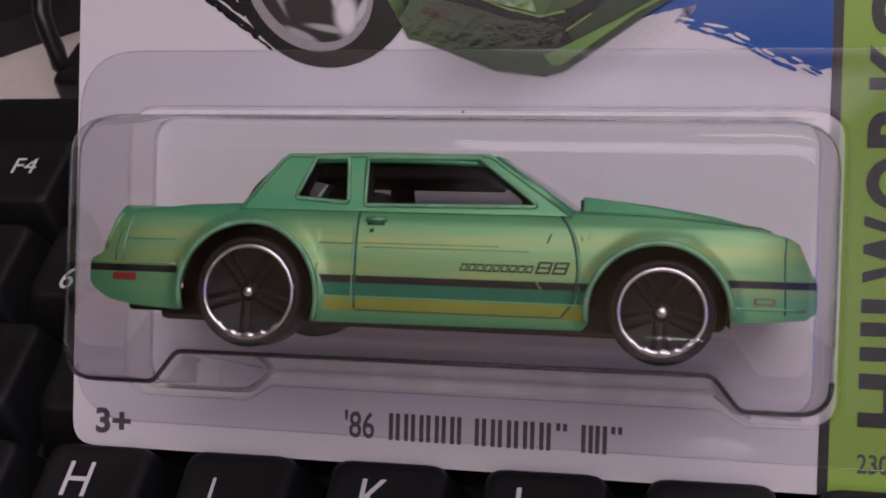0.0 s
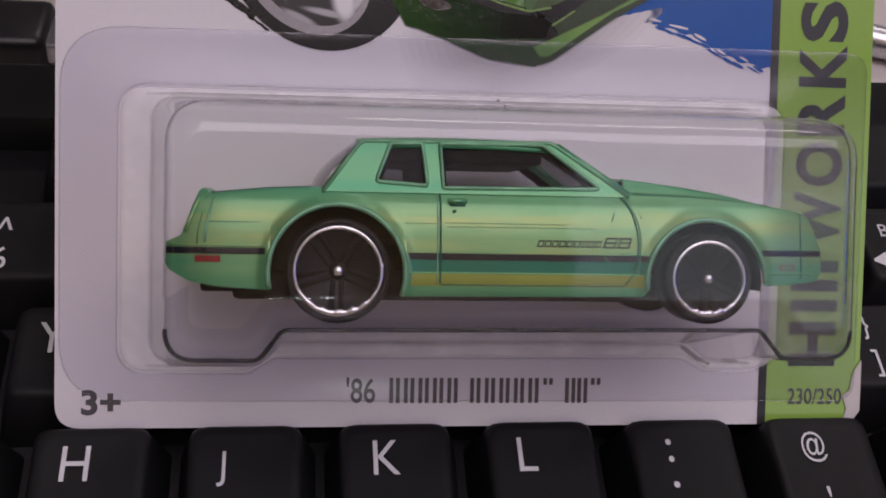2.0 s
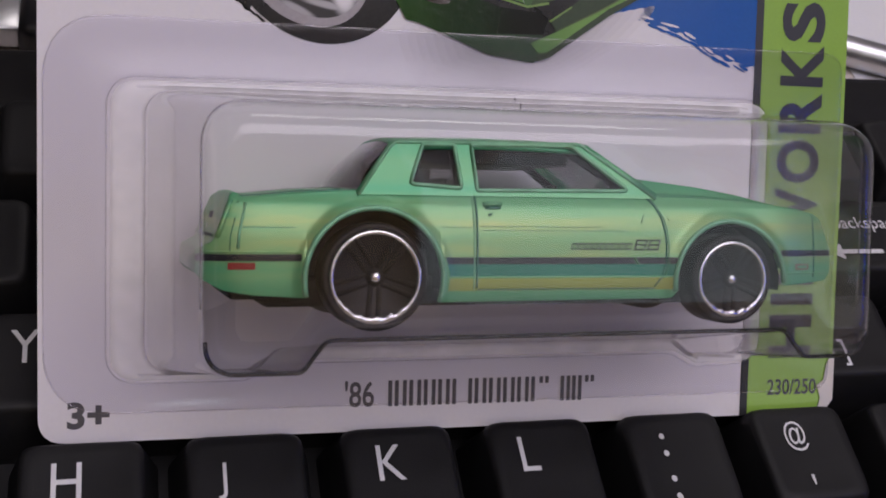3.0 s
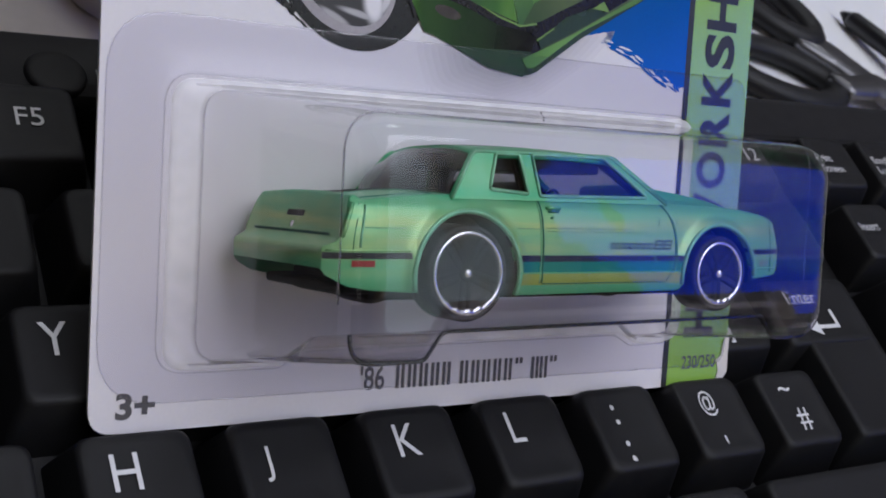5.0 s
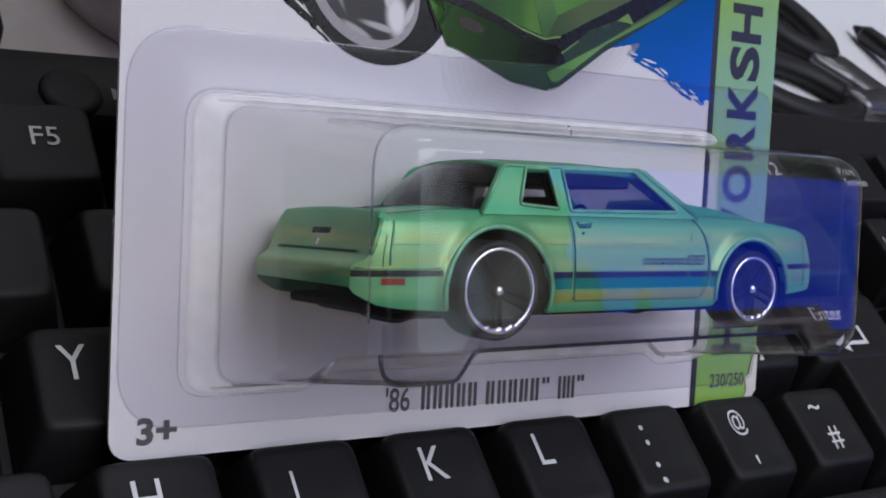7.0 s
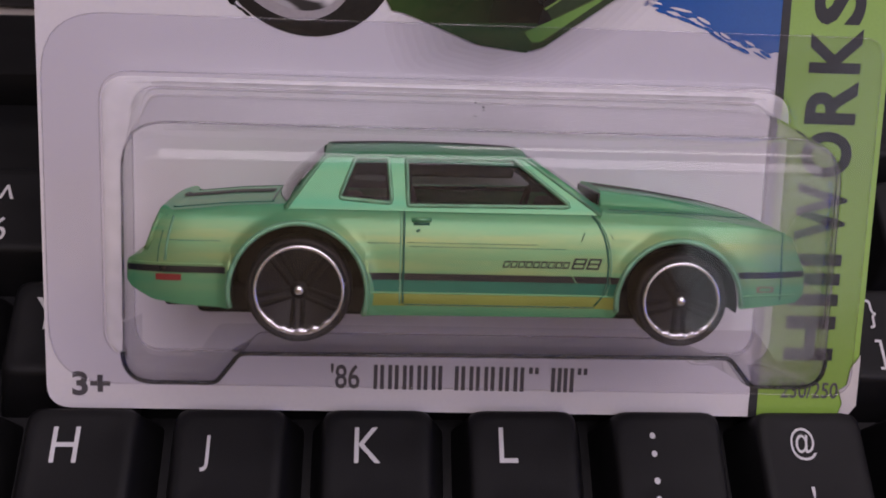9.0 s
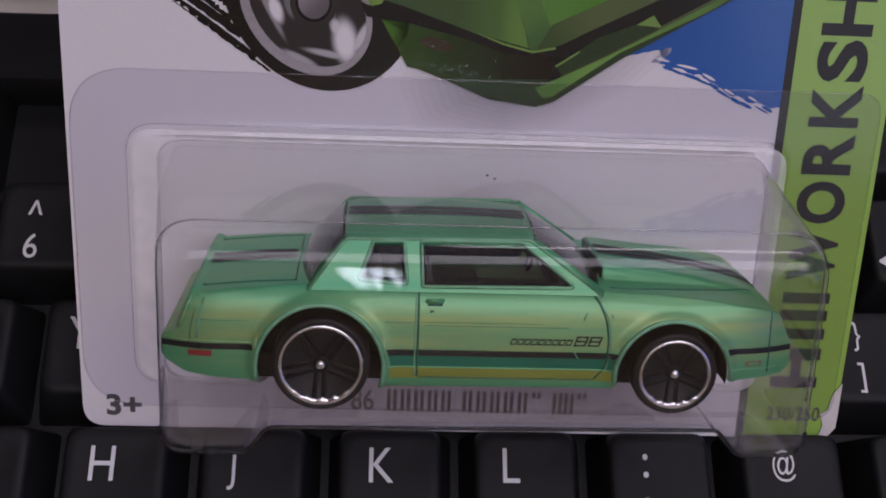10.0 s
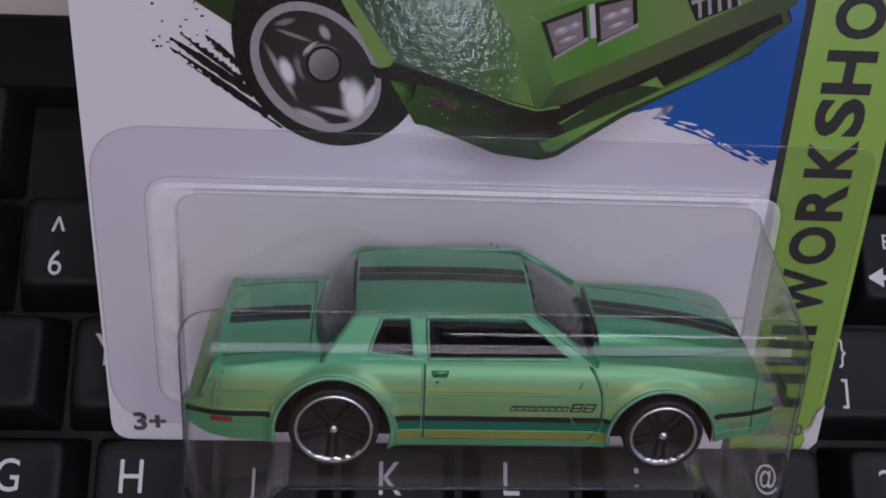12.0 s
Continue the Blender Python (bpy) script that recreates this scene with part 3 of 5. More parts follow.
SOFT = rounded([(-12.1, 52.6), (1.1, 50.0), (7.3, 48.5), (16.8, 53.3), (25.5, 57.0), (20.0, 51.4), (10.4, 45.2), (1.4, 42.4), (-9.0, 44.6)], 3.0, 5)
for k in range(10):
    t = 1 - 0.075 * k
    ink("print_shadow", [(4.0 + (x - 4.0) * t, 51.5 + (z - 51.5) * t) for x, z in SOFT], M_SOFT[k], 1 + 0.15 * k)
ink("tyre", ellipse(-21.4, 62.2, 13.75, 12.0, -61), M_PBLACK, 3, label="black printed tyre")
ink("rim", ellipse(-23.1, 59.5, 9.5, 7.5, -49), M_PGREY, 4, label="grey printed rim")


def gleaming(name, spots):
    """Black rim ink with soft silver highlights. spots: (x, z, half width, half height, turn, brightness)."""
    m = fade(name, (-30, 70), (-14, 52), [(0.0, (0.013, 0.012, 0.012)), (0.5, (0.030, 0.026, 0.027)), (1.0, (0.012, 0.011, 0.011))], 0.28, bump=0.0)
    n, l = m.node_tree.nodes, m.node_tree.links
    base = n["Principled BSDF"].inputs["Base Color"]
    ground = base.links[0].from_socket
    where = n.new("ShaderNodeTexCoord")
    total = None
    for x, z, rx, rz, turn, bright in spots:
        place, size, fall = (n.new("ShaderNode" + k) for k in ("Mapping", "VectorMath", "MapRange"))
        place.vector_type, size.operation, fall.interpolation_type = "TEXTURE", "LENGTH", "SMOOTHERSTEP"
        place.inputs["Location"].default_value = (x * 0.001, 0, z * 0.001)
        place.inputs["Rotation"].default_value = (0, -radians(turn), 0)
        place.inputs["Scale"].default_value = (rx * 0.0016, 100.0, rz * 0.0016)
        fall.inputs["From Min"].default_value, fall.inputs["From Max"].default_value = 0.3, 1.0
        fall.inputs["To Min"].default_value, fall.inputs["To Max"].default_value = bright, 0.0
        l.new(where.outputs["Object"], place.inputs["Vector"])
        l.new(place.outputs[0], size.inputs[0])
        l.new(size.outputs["Value"], fall.inputs["Value"])
        if total is None:
            total = fall.outputs[0]
        else:
            most = n.new("ShaderNodeMath")
            most.operation = "MAXIMUM"
            l.new(total, most.inputs[0])
            l.new(fall.outputs[0], most.inputs[1])
            total = most.outputs[0]
    mix = n.new("ShaderNodeMix")
    mix.data_type = "RGBA"
    l.new(total, mix.inputs["Factor"])
    l.new(ground, mix.inputs["A"])
    mix.inputs["B"].default_value = (0.82, 0.79, 0.82, 1)
    l.new(mix.outputs["Result"], base)
    return m


ink("rim_face", ellipse(-22.9, 59.5, 8.5, 6.35, -46), gleaming("print_rim", [
    (-26.9, 59.0, 0.75, 1.60, 20, 1.00), (-27.6, 58.8, 0.35, 3.40, 28, 0.35), (-18.1, 55.3, 1.35, 2.50, 8, 1.00),
    (-19.1, 56.8, 0.70, 1.30, 25, 0.80), (-16.1, 55.8, 0.55, 2.20, -28, 0.75), (-20.1, 53.6, 2.80, 0.40, -10, 0.55),
    (-23.8, 52.9, 2.20, 0.45, -24, 0.50), (-22.0, 64.3, 0.50, 0.90, 30, 0.50), (-25.9, 63.8, 2.00, 0.22, -18, 0.30),
    (-27.0, 65.5, 1.10, 0.35, 15, 0.25), (-20.2, 59.3, 0.50, 1.00, 30, 0.75), (-25.2, 59.5, 0.50, 1.40, 20, 0.20)]), 5)
ink("rim_hub", ellipse(-22.1, 60.1, 3.0, 3.2), gleaming("print_hub_ring", [(-23.9, 62.7, 0.55, 1.50, -38, 0.60), (-22.0, 62.2, 1.30, 0.50, -12, 0.30)]), 7.8)
ink("rim_hub", ellipse(-22.1, 60.1, 2.3, 2.5), M_PBLACK, 9)
ink("rim_hub", ellipse(-22.1, 60.1, 1.95, 2.1), fade("print_hub", (-24.1, 61.7), (-21.1, 58.7), [(0.0, (0.30, 0.27, 0.29)), (1.0, (0.13, 0.115, 0.125))]), 10)
ink("car_tail", [(-42, 70.2), (-33.0, 64.4), (-30, 66), (-30, 80), (-42, 80)], M_PDARK, 2)
ink("wheel_arch", [(-19, 68.6), (-13.4, 60.4), (-9.8, 59.4), (-10.2, 56.5), (-11.8, 54.0), (-13.8, 58.5), (-16.5, 64)], M_PBLACK, 9)
ink("bumper_side", [(-13.6, 58.4), (-10.1, 52.4), (-8.6, 52.1), (-5.1, 50.8), (0.7, 48.5), (6.9, 47.7), (8.1, 51.2), (9.0, 53.8), (6.8, 55.0), (-1.7, 57.0), (-11.4, 59.8)], M_PBUMP, 9)
ink("chin", [(-3.6, 51.0), (8.1, 51.4), (9.0, 49.5), (6.9, 47.7), (0.7, 48.5), (-5.1, 50.8)], M_PCHIN, 9.3)
ink("side_marker", ellipse(-6.5, 55.4, 2.2, 0.8, -12, n=16), M_PRED, 10)
ink("hood", [(-20.2, 69.3), (-18.4, 69.3), (-13.6, 60.8), (-10.7, 59.7), (-1.7, 57.0), (5.5, 55.0), (3.5, 61.3), (1.7, 65.7), (-0.2, 67.8), (-1.8, 70.3), (-2.8, 75.6), (-20.2, 74.9)], M_PHOOD, 10, label="dark green printed bonnet")
ink("shut_line", [(-16.2, 60.4), (-14.9, 59.9), (-13.6, 60.8), (-10.7, 60.0), (-1.7, 57.0), (6.7, 55.0), (7.1, 54.2), (2.2, 54.6), (-3.1, 56.3), (-9.9, 57.9), (-12.8, 58.2), (-15.4, 58.6)], M_PBLACK, 10.5)
ink("hood_edge", [(-20.4, 69.4), (-18.7, 69.5), (-13.1, 61.0), (-13.6, 60.2), (-14.9, 59.9)], M_PLIGHT, 11)
ink("fascia", [(4.2, 67.3), (5.3, 66.6), (7.5, 58.4), (8.3, 57.6), (23.3, 65.6), (30.0, 69.4), (38.1, 72.9), (37.3, 77.2), (-2.1, 75.6), (-1.1, 70.0)], M_PFACE, 10.4, label="green printed nose")
ink("hood_top", [(-1.6, 70.1), (-0.2, 68.0), (1.3, 67.2), (3.8, 67.5), (10.4, 69.8), (12.5, 70.7), (11.9, 76.2), (-2.8, 75.6)], M_PCHEEK, 11)
ink("fascia_side", [(-0.2, 68.0), (1.7, 65.7), (3.6, 60.9), (5.6, 54.9), (8.5, 55.6), (8.3, 57.6), (6.9, 60.6), (5.3, 66.6), (3.8, 67.5), (1.3, 67.2)], M_PCHEEK, 11.2)
ink("hood_crease", [(-1.7, 57.1), (2.1, 55.9), (5.9, 55.0), (8.8, 55.6), (8.9, 55.3), (5.9, 54.7), (2.1, 55.6)], M_PLIGHT, 11.5)
ink("bumper", [(6.3, 55.0), (8.2, 58.4), (23.2, 65.8), (29.3, 69.1), (37.3, 73.3), (37.9, 70.4), (36.0, 68.8), (24.3, 63.4), (13.1, 57.8), (9.6, 55.9)], M_POLIVE, 12)
ink("bumper_ground", [(5.1, 55.3), (9.5, 56.2), (36.4, 70.7), (37.7, 68.0), (33.5, 64.3), (17.2, 55.1), (8.7, 49.1), (5.7, 48.7)], M_PBLACK, 8.9)
ink("bumper_shade", [(8.6, 54.5), (21.6, 58.6), (30.2, 63.8), (36.6, 69.6), (37.6, 67.8), (33.1, 64.3), (27.7, 60.6), (17.2, 55.2), (10.0, 51.7)], M_POLIVE, 9.5)
ink("bumper_strip", [(7.9, 54.0), (9.6, 55.9), (13.1, 57.8), (24.3, 63.4), (35.9, 69.1), (36.5, 67.8), (33.5, 66.0), (30.2, 63.4), (21.6, 58.5), (22.1, 58.7), (18.9, 59.1), (14.0, 56.9), (9.4, 53.2)], M_PBLACK, 13)
ink("bumper_mouth", [(9.2, 53.0), (14.0, 56.9), (19.0, 58.9), (21.9, 58.4), (15.7, 54.9), (9.9, 52.0)], M_PDARK, 14)
ink("mouth_glint", [(19.0, 58.8), (21.1, 60.1), (22.3, 58.6)], M_PLIGHT, 15)
ink("mouth_glint", [(8.9, 53.2), (11.9, 55.2), (12.1, 55.1), (9.1, 53.0)], M_PLIGHT, 15)
ink("lip", [(6.5, 50.2), (9.9, 51.8), (15.7, 54.7), (21.7, 58.1), (30.3, 63.0), (33.8, 66.3), (33.5, 64.3), (27.7, 60.6), (17.2, 55.2), (8.7, 49.1), (7.5, 49.0)], M_PLIP, 14.5)
ink("lip_shade", [(7.5, 49.4), (9.0, 49.5), (17.1, 55.4), (33.4, 64.4), (33.2, 63.7), (17.3, 54.3), (9.1, 48.5), (7.3, 47.9)], M_PDARK, 14)
for quad in ([(5.4, 66.7), (10.9, 69.1), (11.7, 64.6), (7.4, 61.8)], [(12.0, 69.4), (17.2, 70.9), (17.9, 66.6), (12.9, 63.8)]):
    ink("headlight", quad, M_PBLACK, 12)
    cx, cz = (sum(p[i] for p in quad) / 4 for i in (0, 1))
    ink("headlight_glass", [(cx + (x - cx) * 0.78, cz + (z - cz) * 0.78) for x, z in quad], M_PGLASS, 13)
    for k, (dx, dz, rx, rz) in enumerate(((-0.7, 0.2, 1.1, 0.5), (0.9, 0.9, 0.8, 0.45), (0.2, -0.9, 1.2, 0.3))):
        ink("headlight_gleam", ellipse(cx + dx, cz + dz, rx, rz, 24, n=14), M_PGREY, 14)
        ink("headlight_gleam", ellipse(cx + dx, cz + dz + 0.1, rx * 0.5, rz * 0.5, 24, n=10), M_PSILVER, 14.5)
    lower = [quad[3], quad[2], (quad[2][0] - 0.1, quad[2][1] + 0.5), (quad[3][0] + 0.1, quad[3][1] + 0.5)]
    ink("headlight_rim", lower, M_PGREY, 14)
ink("light_bar", [(11.3, 69.2), (12.0, 69.4), (12.7, 65.0), (12.0, 64.8)], M_PSILVER, 13)
ink("grille", [(23.5, 70.8), (25.2, 67.6), (30.4, 69.8), (32, 75), (23, 75)], M_PBLACK, 12)
for k in range(5):
    ink("grille_bar", [(24.2 + k * 1.2, 75), (24.6 + k * 1.2, 75), (25.9 + k * 1.2, 68.2 + k * 0.45), (25.5 + k * 1.2, 68.0 + k * 0.45)], M_PGREY, 13)
ink("grille_bar", [(24.2, 70.2), (31, 73.0), (31, 72.5), (24.4, 69.7)], M_PGREY, 14)
# tyre marks
def brush_lane(a, b, wide, jag, start=0.0):
    """A ragged stroke of black ink from a to b."""
    p, q = Vector(a), Vector(b)
    d = (q - p).normalized()
    side_way = Vector((-d.y, d.x))
    n = 34
    rims = []
    for sign in (1, -1):
        row = []
        for k in range(n + 1):
            t = k / n
            w = wide * (0.25 + 0.75 * min(1.0, t * 3 + start)) + rng.uniform(-1, 0.6) * (jag[0] if sign > 0 else jag[1])
            row.append(tuple(p.lerp(q, t) + side_way * sign * max(0.04, w)))
        rims.append(row)
    ink("tyre_mark", rims[0] + rims[1][::-1], M_PBLACK, 1)


brush_lane((-37.2, 63.4), (-32.9, 59.4), 0.45, (0.10, 0.30))
brush_lane((-40.3, 63.6), (-32.4, 57.5), 0.36, (0.30, 0.05))
brush_lane((-41.6, 62.9), (-31.2, 55.6), 0.55, (0.05, 0.10))
brush_lane((-41.7, 61.6), (-29.4, 52.8), 0.42, (0.05, 0.35))
brush_lane((-39.7, 59.6), (-27.6, 51.1), 0.16, (0.05, 0.2))
for k in range(26):
    ink("ink_fleck", ellipse(rng.uniform(-44, -36), rng.uniform(60, 68), rng.uniform(0.1, 0.3), rng.uniform(0.08, 0.25), n=6), M_PBLACK, 1)

# ------------------------------------------------------------------ blister
FLAT = [(-34.2, 36.9), (34.4, 36.9), (34.4, 17.6), (30.4, 17.6), (28.0, 20.8), (-26.6, 20.8), (-29.0, 17.4), (-34.2, 17.4)]
FRONT = [(-37.1, 40.2), (37.2, 40.2), (37.1, 13.5), (28.8, 13.5), (26.2, 16.6), (-24.8, 16.4), (-27.2, 13.3), (-37.1, 13.3)]
BACK = [(-41.8, 42.3), (38.0, 42.5), (38.0, 9.6), (30.0, 9.6), (27.4, 11.6), (-26.0, 11.4), (-28.6, 8.9), (-41.8, 8.9)]
STEP = [(-46.2, 43.9), (41.2, 44.1), (41.2, 7.8), (31.0, 7.6), (27.8, 9.4), (-26.4, 9.2), (-29.6, 7.2), (-46.2, 7.2)]
FLANGE = [(-53.3, 50.9), (52.6, 50.9), (52.6, 3.6), (32.0, 3.6), (28.0, 3.6), (-27.0, 3.6), (-30.0, 3.6), (-53.3, 3.6)]
RF, RB = [4.6, 4.6, 3.2, 1.5, 1.5, 1.5, 1.5, 3.4], [3.4, 3.4, 3.2, 1.8, 1.8, 1.8, 1.8, 3.4]


def shrink(loop, by):
    out = []
    n = len(loop)
    area = sum(loop[i][0] * loop[(i + 1) % n][1] - loop[(i + 1) % n][0] * loop[i][1] for i in range(n))
    for i in range(n):
        here, back, ahead = Vector(loop[i]), 1, 1
        while (Vector(loop[i - back]) - here).length < 1e-3:
            back += 1
        while (Vector(loop[(i + ahead) % n]) - here).length < 1e-3:
            ahead += 1
        a, b = Vector(loop[i - back]), Vector(loop[(i + ahead) % n])
        d = (b - a).normalized()
        normal = Vector((-d.y, d.x)) if area > 0 else Vector((d.y, -d.x))
        out.append(tuple(Vector(loop[i]) + normal * by))
    return out


def blend(a, b, t):
    return [tuple(Vector(p) * (1 - t) + Vector(q) * t for p, q in [(p, q)])[0] for p, q in zip(a, b)]




def dense(loop, n=9, k=5):
    """Adds points along the straight runs between the rounded corners."""
    out = []
    for i in range(0, len(loop), n):
        arc, nxt = loop[i:i + n], Vector(loop[(i + n) % len(loop)])
        end = Vector(arc[-1])
        out += arc + [tuple(end.lerp(nxt, (j + 1) / (k + 1))) for j in range(k)]
    return out


f_loop, b_loop = dense(rounded(FRONT, RF, 8)), dense(rounded(BACK, RB, 8))
flat_loop = dense(rounded(FLAT, [1.6, 1.6, 1.4, 1.0, 1.0, 1.0, 1.0, 1.6], 8))
s_loop, e_loop = dense(rounded(STEP, [4, 4, 4, 2, 2, 2, 2, 4], 8)), dense(rounded(FLANGE, [8, 3, 3, 50, 50, 50, 50, 8], 8))


rings = [(e_loop, -0.52), (shrink(e_loop, 0.35), -0.55), (shrink(e_loop, 1.0), -0.56), (shrink(s_loop, -0.8), -0.58), (s_loop, -0.75), (shrink(s_loop, 0.2), -1.2),
         (shrink(s_loop, 0.5), -1.6), (shrink(s_loop, 0.9), -1.8), (shrink(s_loop, 1.4), -1.88), (shrink(b_loop, -0.55), -1.92), (b_loop, -2.3)]
for t in (0.08, 0.3, 0.55, 0.8, 0.93):
    rings.append((blend(b_loop, f_loop, t), -2.3 - t * 26.7))
SHOULDER = len(rings)
for k in range(11):
    a = math.pi / 2 * k / 10
    rings.append((blend(f_loop, flat_loop, 1 - math.cos(a)), -29.0 - 4.85 * math.sin(a)))
rings = [[(x, y - (x * 0.022 + (z - 27.0) * 0.03) * y / 33.85, z) for x, z in loop] for loop, y in rings]
bm, vs = grid(rings, closed=True)
lid = bm.faces.new(vs[-1])
bmesh.ops.recalc_face_normals(bm, faces=bm.faces)
for f in bm.faces:
    f.smooth = True
lid.smooth = False
ring_of = {v: i for i, ring in enumerate(vs) for v in ring}
for f in bm.faces:
    at = [ring_of[v] for v in f.verts]
    if max(at) <= 4:
        f.material_index = 4
    elif 6 <= min(at) and max(at) <= 10:
        f.material_index = 1
    elif 10 <= min(at) and max(at) <= SHOULDER:
        f.material_index = 3
    elif SHOULDER + 3 <= min(at) < len(vs) - 1 and f.calc_center_median().z < 21:
        # lower fillet: its dark reflection is put in as tint
        f.material_index = 2
shell = part("blister", bm, [M_BLISTER, M_LEDGE, M_FILLET_DARK, M_SIDE, M_FLANGE], card, "clear plastic blister bubble", smooth=None)
shell.visible_shadow = False
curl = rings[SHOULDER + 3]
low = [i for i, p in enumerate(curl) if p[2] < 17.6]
# Added bead: the dark line of bent light drawn as a tinted tube.
rim = part("blister_edge", tube([Vector(curl[i]) + Vector((0, 0.15, 0)) for i in low], 0.25, 6), M_RIM, card, "tinted bead with the dark line of refraction put into its colour")
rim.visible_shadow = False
high = [i for i, p in enumerate(rings[SHOULDER]) if p[2] >= 17.6]
cut = max(range(len(high)), key=lambda k: (high[k] - high[k - 1]) % len(curl))
# Thin tinted tube that draws in the fainter line round the shoulder.
rim = part("blister_edge", tube([Vector(rings[SHOULDER][i]) for i in high[cut:] + high[:cut]], 0.13, 6), M_LINE, card)
rim.visible_shadow = False
for k, r in ((0, 0.1), (4, 0.1), (10, 0.12)):
    line = part("blister_edge", tube(rings[k], r, 6, closed=True), M_FINE, card)
    line.visible_shadow = False

for x, y, z in ((-0.3, -14.6, 42.15), (0.65, -14.0, 41.6)):
    part("dust_speck", lathe([(0.05, -0.1), (0.16, -0.05), (0.16, 0.05), (0.05, 0.1)], 8, "z", (x, y, z)), M_DUST, card, "dark speck of dust")
# ------------------------------------------------------------------ toy car
GROUND, MID, WIDE = 17.1, 14.45, 12.8       # heights on the card of the wheels' foot; the car's middle plane; half its width
toy = holder("toy_car", CARD @ pose(0, -27.25 * MM, 22 * MM, -2.5, 0, 0.7) @ pose(0, WIDE * MM, (GROUND - 22) * MM), "green metallic die-cast toy coupe with black stripes, in its pack", "toy car")
ARCHES = ((-19.4, 22.5, 7.1), (21.4, 22.0, 6.6))
TOP = [(-37.5, 25.1), (-37.3, 25.6), (-35.9, 26.2), (-35.6, 26.6), (-34.0, 31.0), (-33.7, 31.25), (-33.3, 31.2), (-32.8, 30.75), (-27, 31.35), (-20, 31.7), (-8, 31.7), (9, 31.75), (13, 31.6),
       (20.6, 31.3), (26.9, 30.8), (31.0, 30.2), (33.2, 29.7), (34.2, 29.1), (35.0, 27.3), (35.5, 26.3), (35.9, 25.7), (36.0, 25.2)]
LOW = [(-37.5, 23.3), (-37.0, 22.6), (-34.8, 21.4), (-31.8, 20.9), (-26.6, 20.6), (-26.55, 20.6), (-12.25, 20.0), (14.3, 20.2), (14.9, 21.0), (28.0, 21.7), (28.6, 21.5), (35.0, 22.0), (36.0, 22.8)]
TUCK = [(19.5, -0.9), (20.4, -0.35), (22.0, -0.1), (24.6, 0.0), (27.0, -0.1), (29.0, -0.4), (30.3, -0.85), (31.2, -1.5), (31.9, -2.2)]


def arch(x):
    for cx, cz, r in ARCHES:
        if abs(x - cx) < r:
            return cz + math.sqrt(r * r - (x - cx) ** 2)
    return 0.0


def plan(x):
    rear, front = max(0.0, (-30.5 - x) / 7), max(0.0, (x - 26) / 10)
    return WIDE - 1.5 * rear ** 2.2 - 2.3 * front ** 2.4


def side(x, h):
    """Half width of the body at a length and height."""
    w = plan(x) + cspline(h, TUCK)
    for cx, cz, r in ARCHES:
        d = math.hypot(x - cx, h - cz) - r
        if h > cz - 3:
            w += 0.55 * math.exp(-((d - 0.25) / 0.75) ** 2)
    return w


def deck(x, y):
    """Height of the bonnet, boot and sills above the middle plane."""
    edge = plan(x) - 2.2
    t = min(1.0, abs(y) / max(1.0, edge))
    h = cspline(x, TOP) + 0.45 * (1 - t ** 2) * min(1.0, max(0.0, (x + 37) / 4)) * min(1.0, max(0.0, (36 - x) / 4))
    if 13.6 < x < 33:
        rise = 1.6 * ((33 - x) / 19.4) ** 0.85
        h += rise * min(1.0, max(0.0, (7.2 - abs(y)) / 1.0)) ** 1.5
    return h


def stations():
    xs = {-37.5, -37.3, -37.0, -36.5, -35.9, -35.6, -35.2, -34.6, -34.0, -33.7, -33.3, -32.8, -32, -31, -30, -29, -28, -27.3, 13.55, 13.62, 36.0, 35.9, 35.5, 35.0, 34.6, 34.2, 33.7, 33.2, 32.5, 31.8, 31, 30, 29.3, 28.7}
    for cx, cz, r in ARCHES:
        for k in range(29):
            xs.add(round(cx - (r - 0.01) * math.cos(math.pi * k / 28), 3))
        xs |= {round(cx + s * (r + 0.02 + k * 0.35), 3) for s in (-1, 1) for k in range(7)}
    x = -11.0
    while x < 14:
        xs.add(round(x, 3))
        x += 1.1
    return sorted(xs)


XS = stations()
ROWS_UP = [0, 0.03, 0.07, 0.12, 0.18, 0.25, 0.32, 0.39, 0.46, 0.53, 0.6, 0.67, 0.74, 0.8, 0.85, 0.89, 0.93, 0.97, 1.0]
DECK_F = [0.96, 0.9, 0.82, 0.74, 0.69, 0.66, 0.63, 0.6, 0.57, 0.54, 0.42, 0.2, 0.0]
rows = []
for x in XS:
    lo, hi = max(cspline(x, LOW), arch(x)), cspline(x, TOP)
    near = [(-side(x, lo + (hi - lo) * f), lo + (hi - lo) * f) for f in ROWS_UP]
    edge = -near[-1][0]
    over = [(-edge * f, deck(x, edge * f)) for f in DECK_F]
    half_loop = near + over
    loop = half_loop + [(-y, h) for y, h in reversed(half_loop[:-1])]
    rows.append([(x, y, h - GROUND) for y, h in loop])
bm, vs = grid(rows)
gone = [f for f in bm.faces if -19.0 < f.calc_center_median().x < 12.6 and f.calc_center_median().z > 31.0 - GROUND and abs(f.calc_center_median().y) < 10.4]
bmesh.ops.delete(bm, geom=gone, context="FACES")
for ring in (vs[0], vs[-1]):
    bm.faces.new([v for v in ring])
bmesh.ops.recalc_face_normals(bm, faces=bm.faces)
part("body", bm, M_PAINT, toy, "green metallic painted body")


def skin(x, h, proud=0.06):
    return (x, -side(x, h) - proud, h - GROUND)


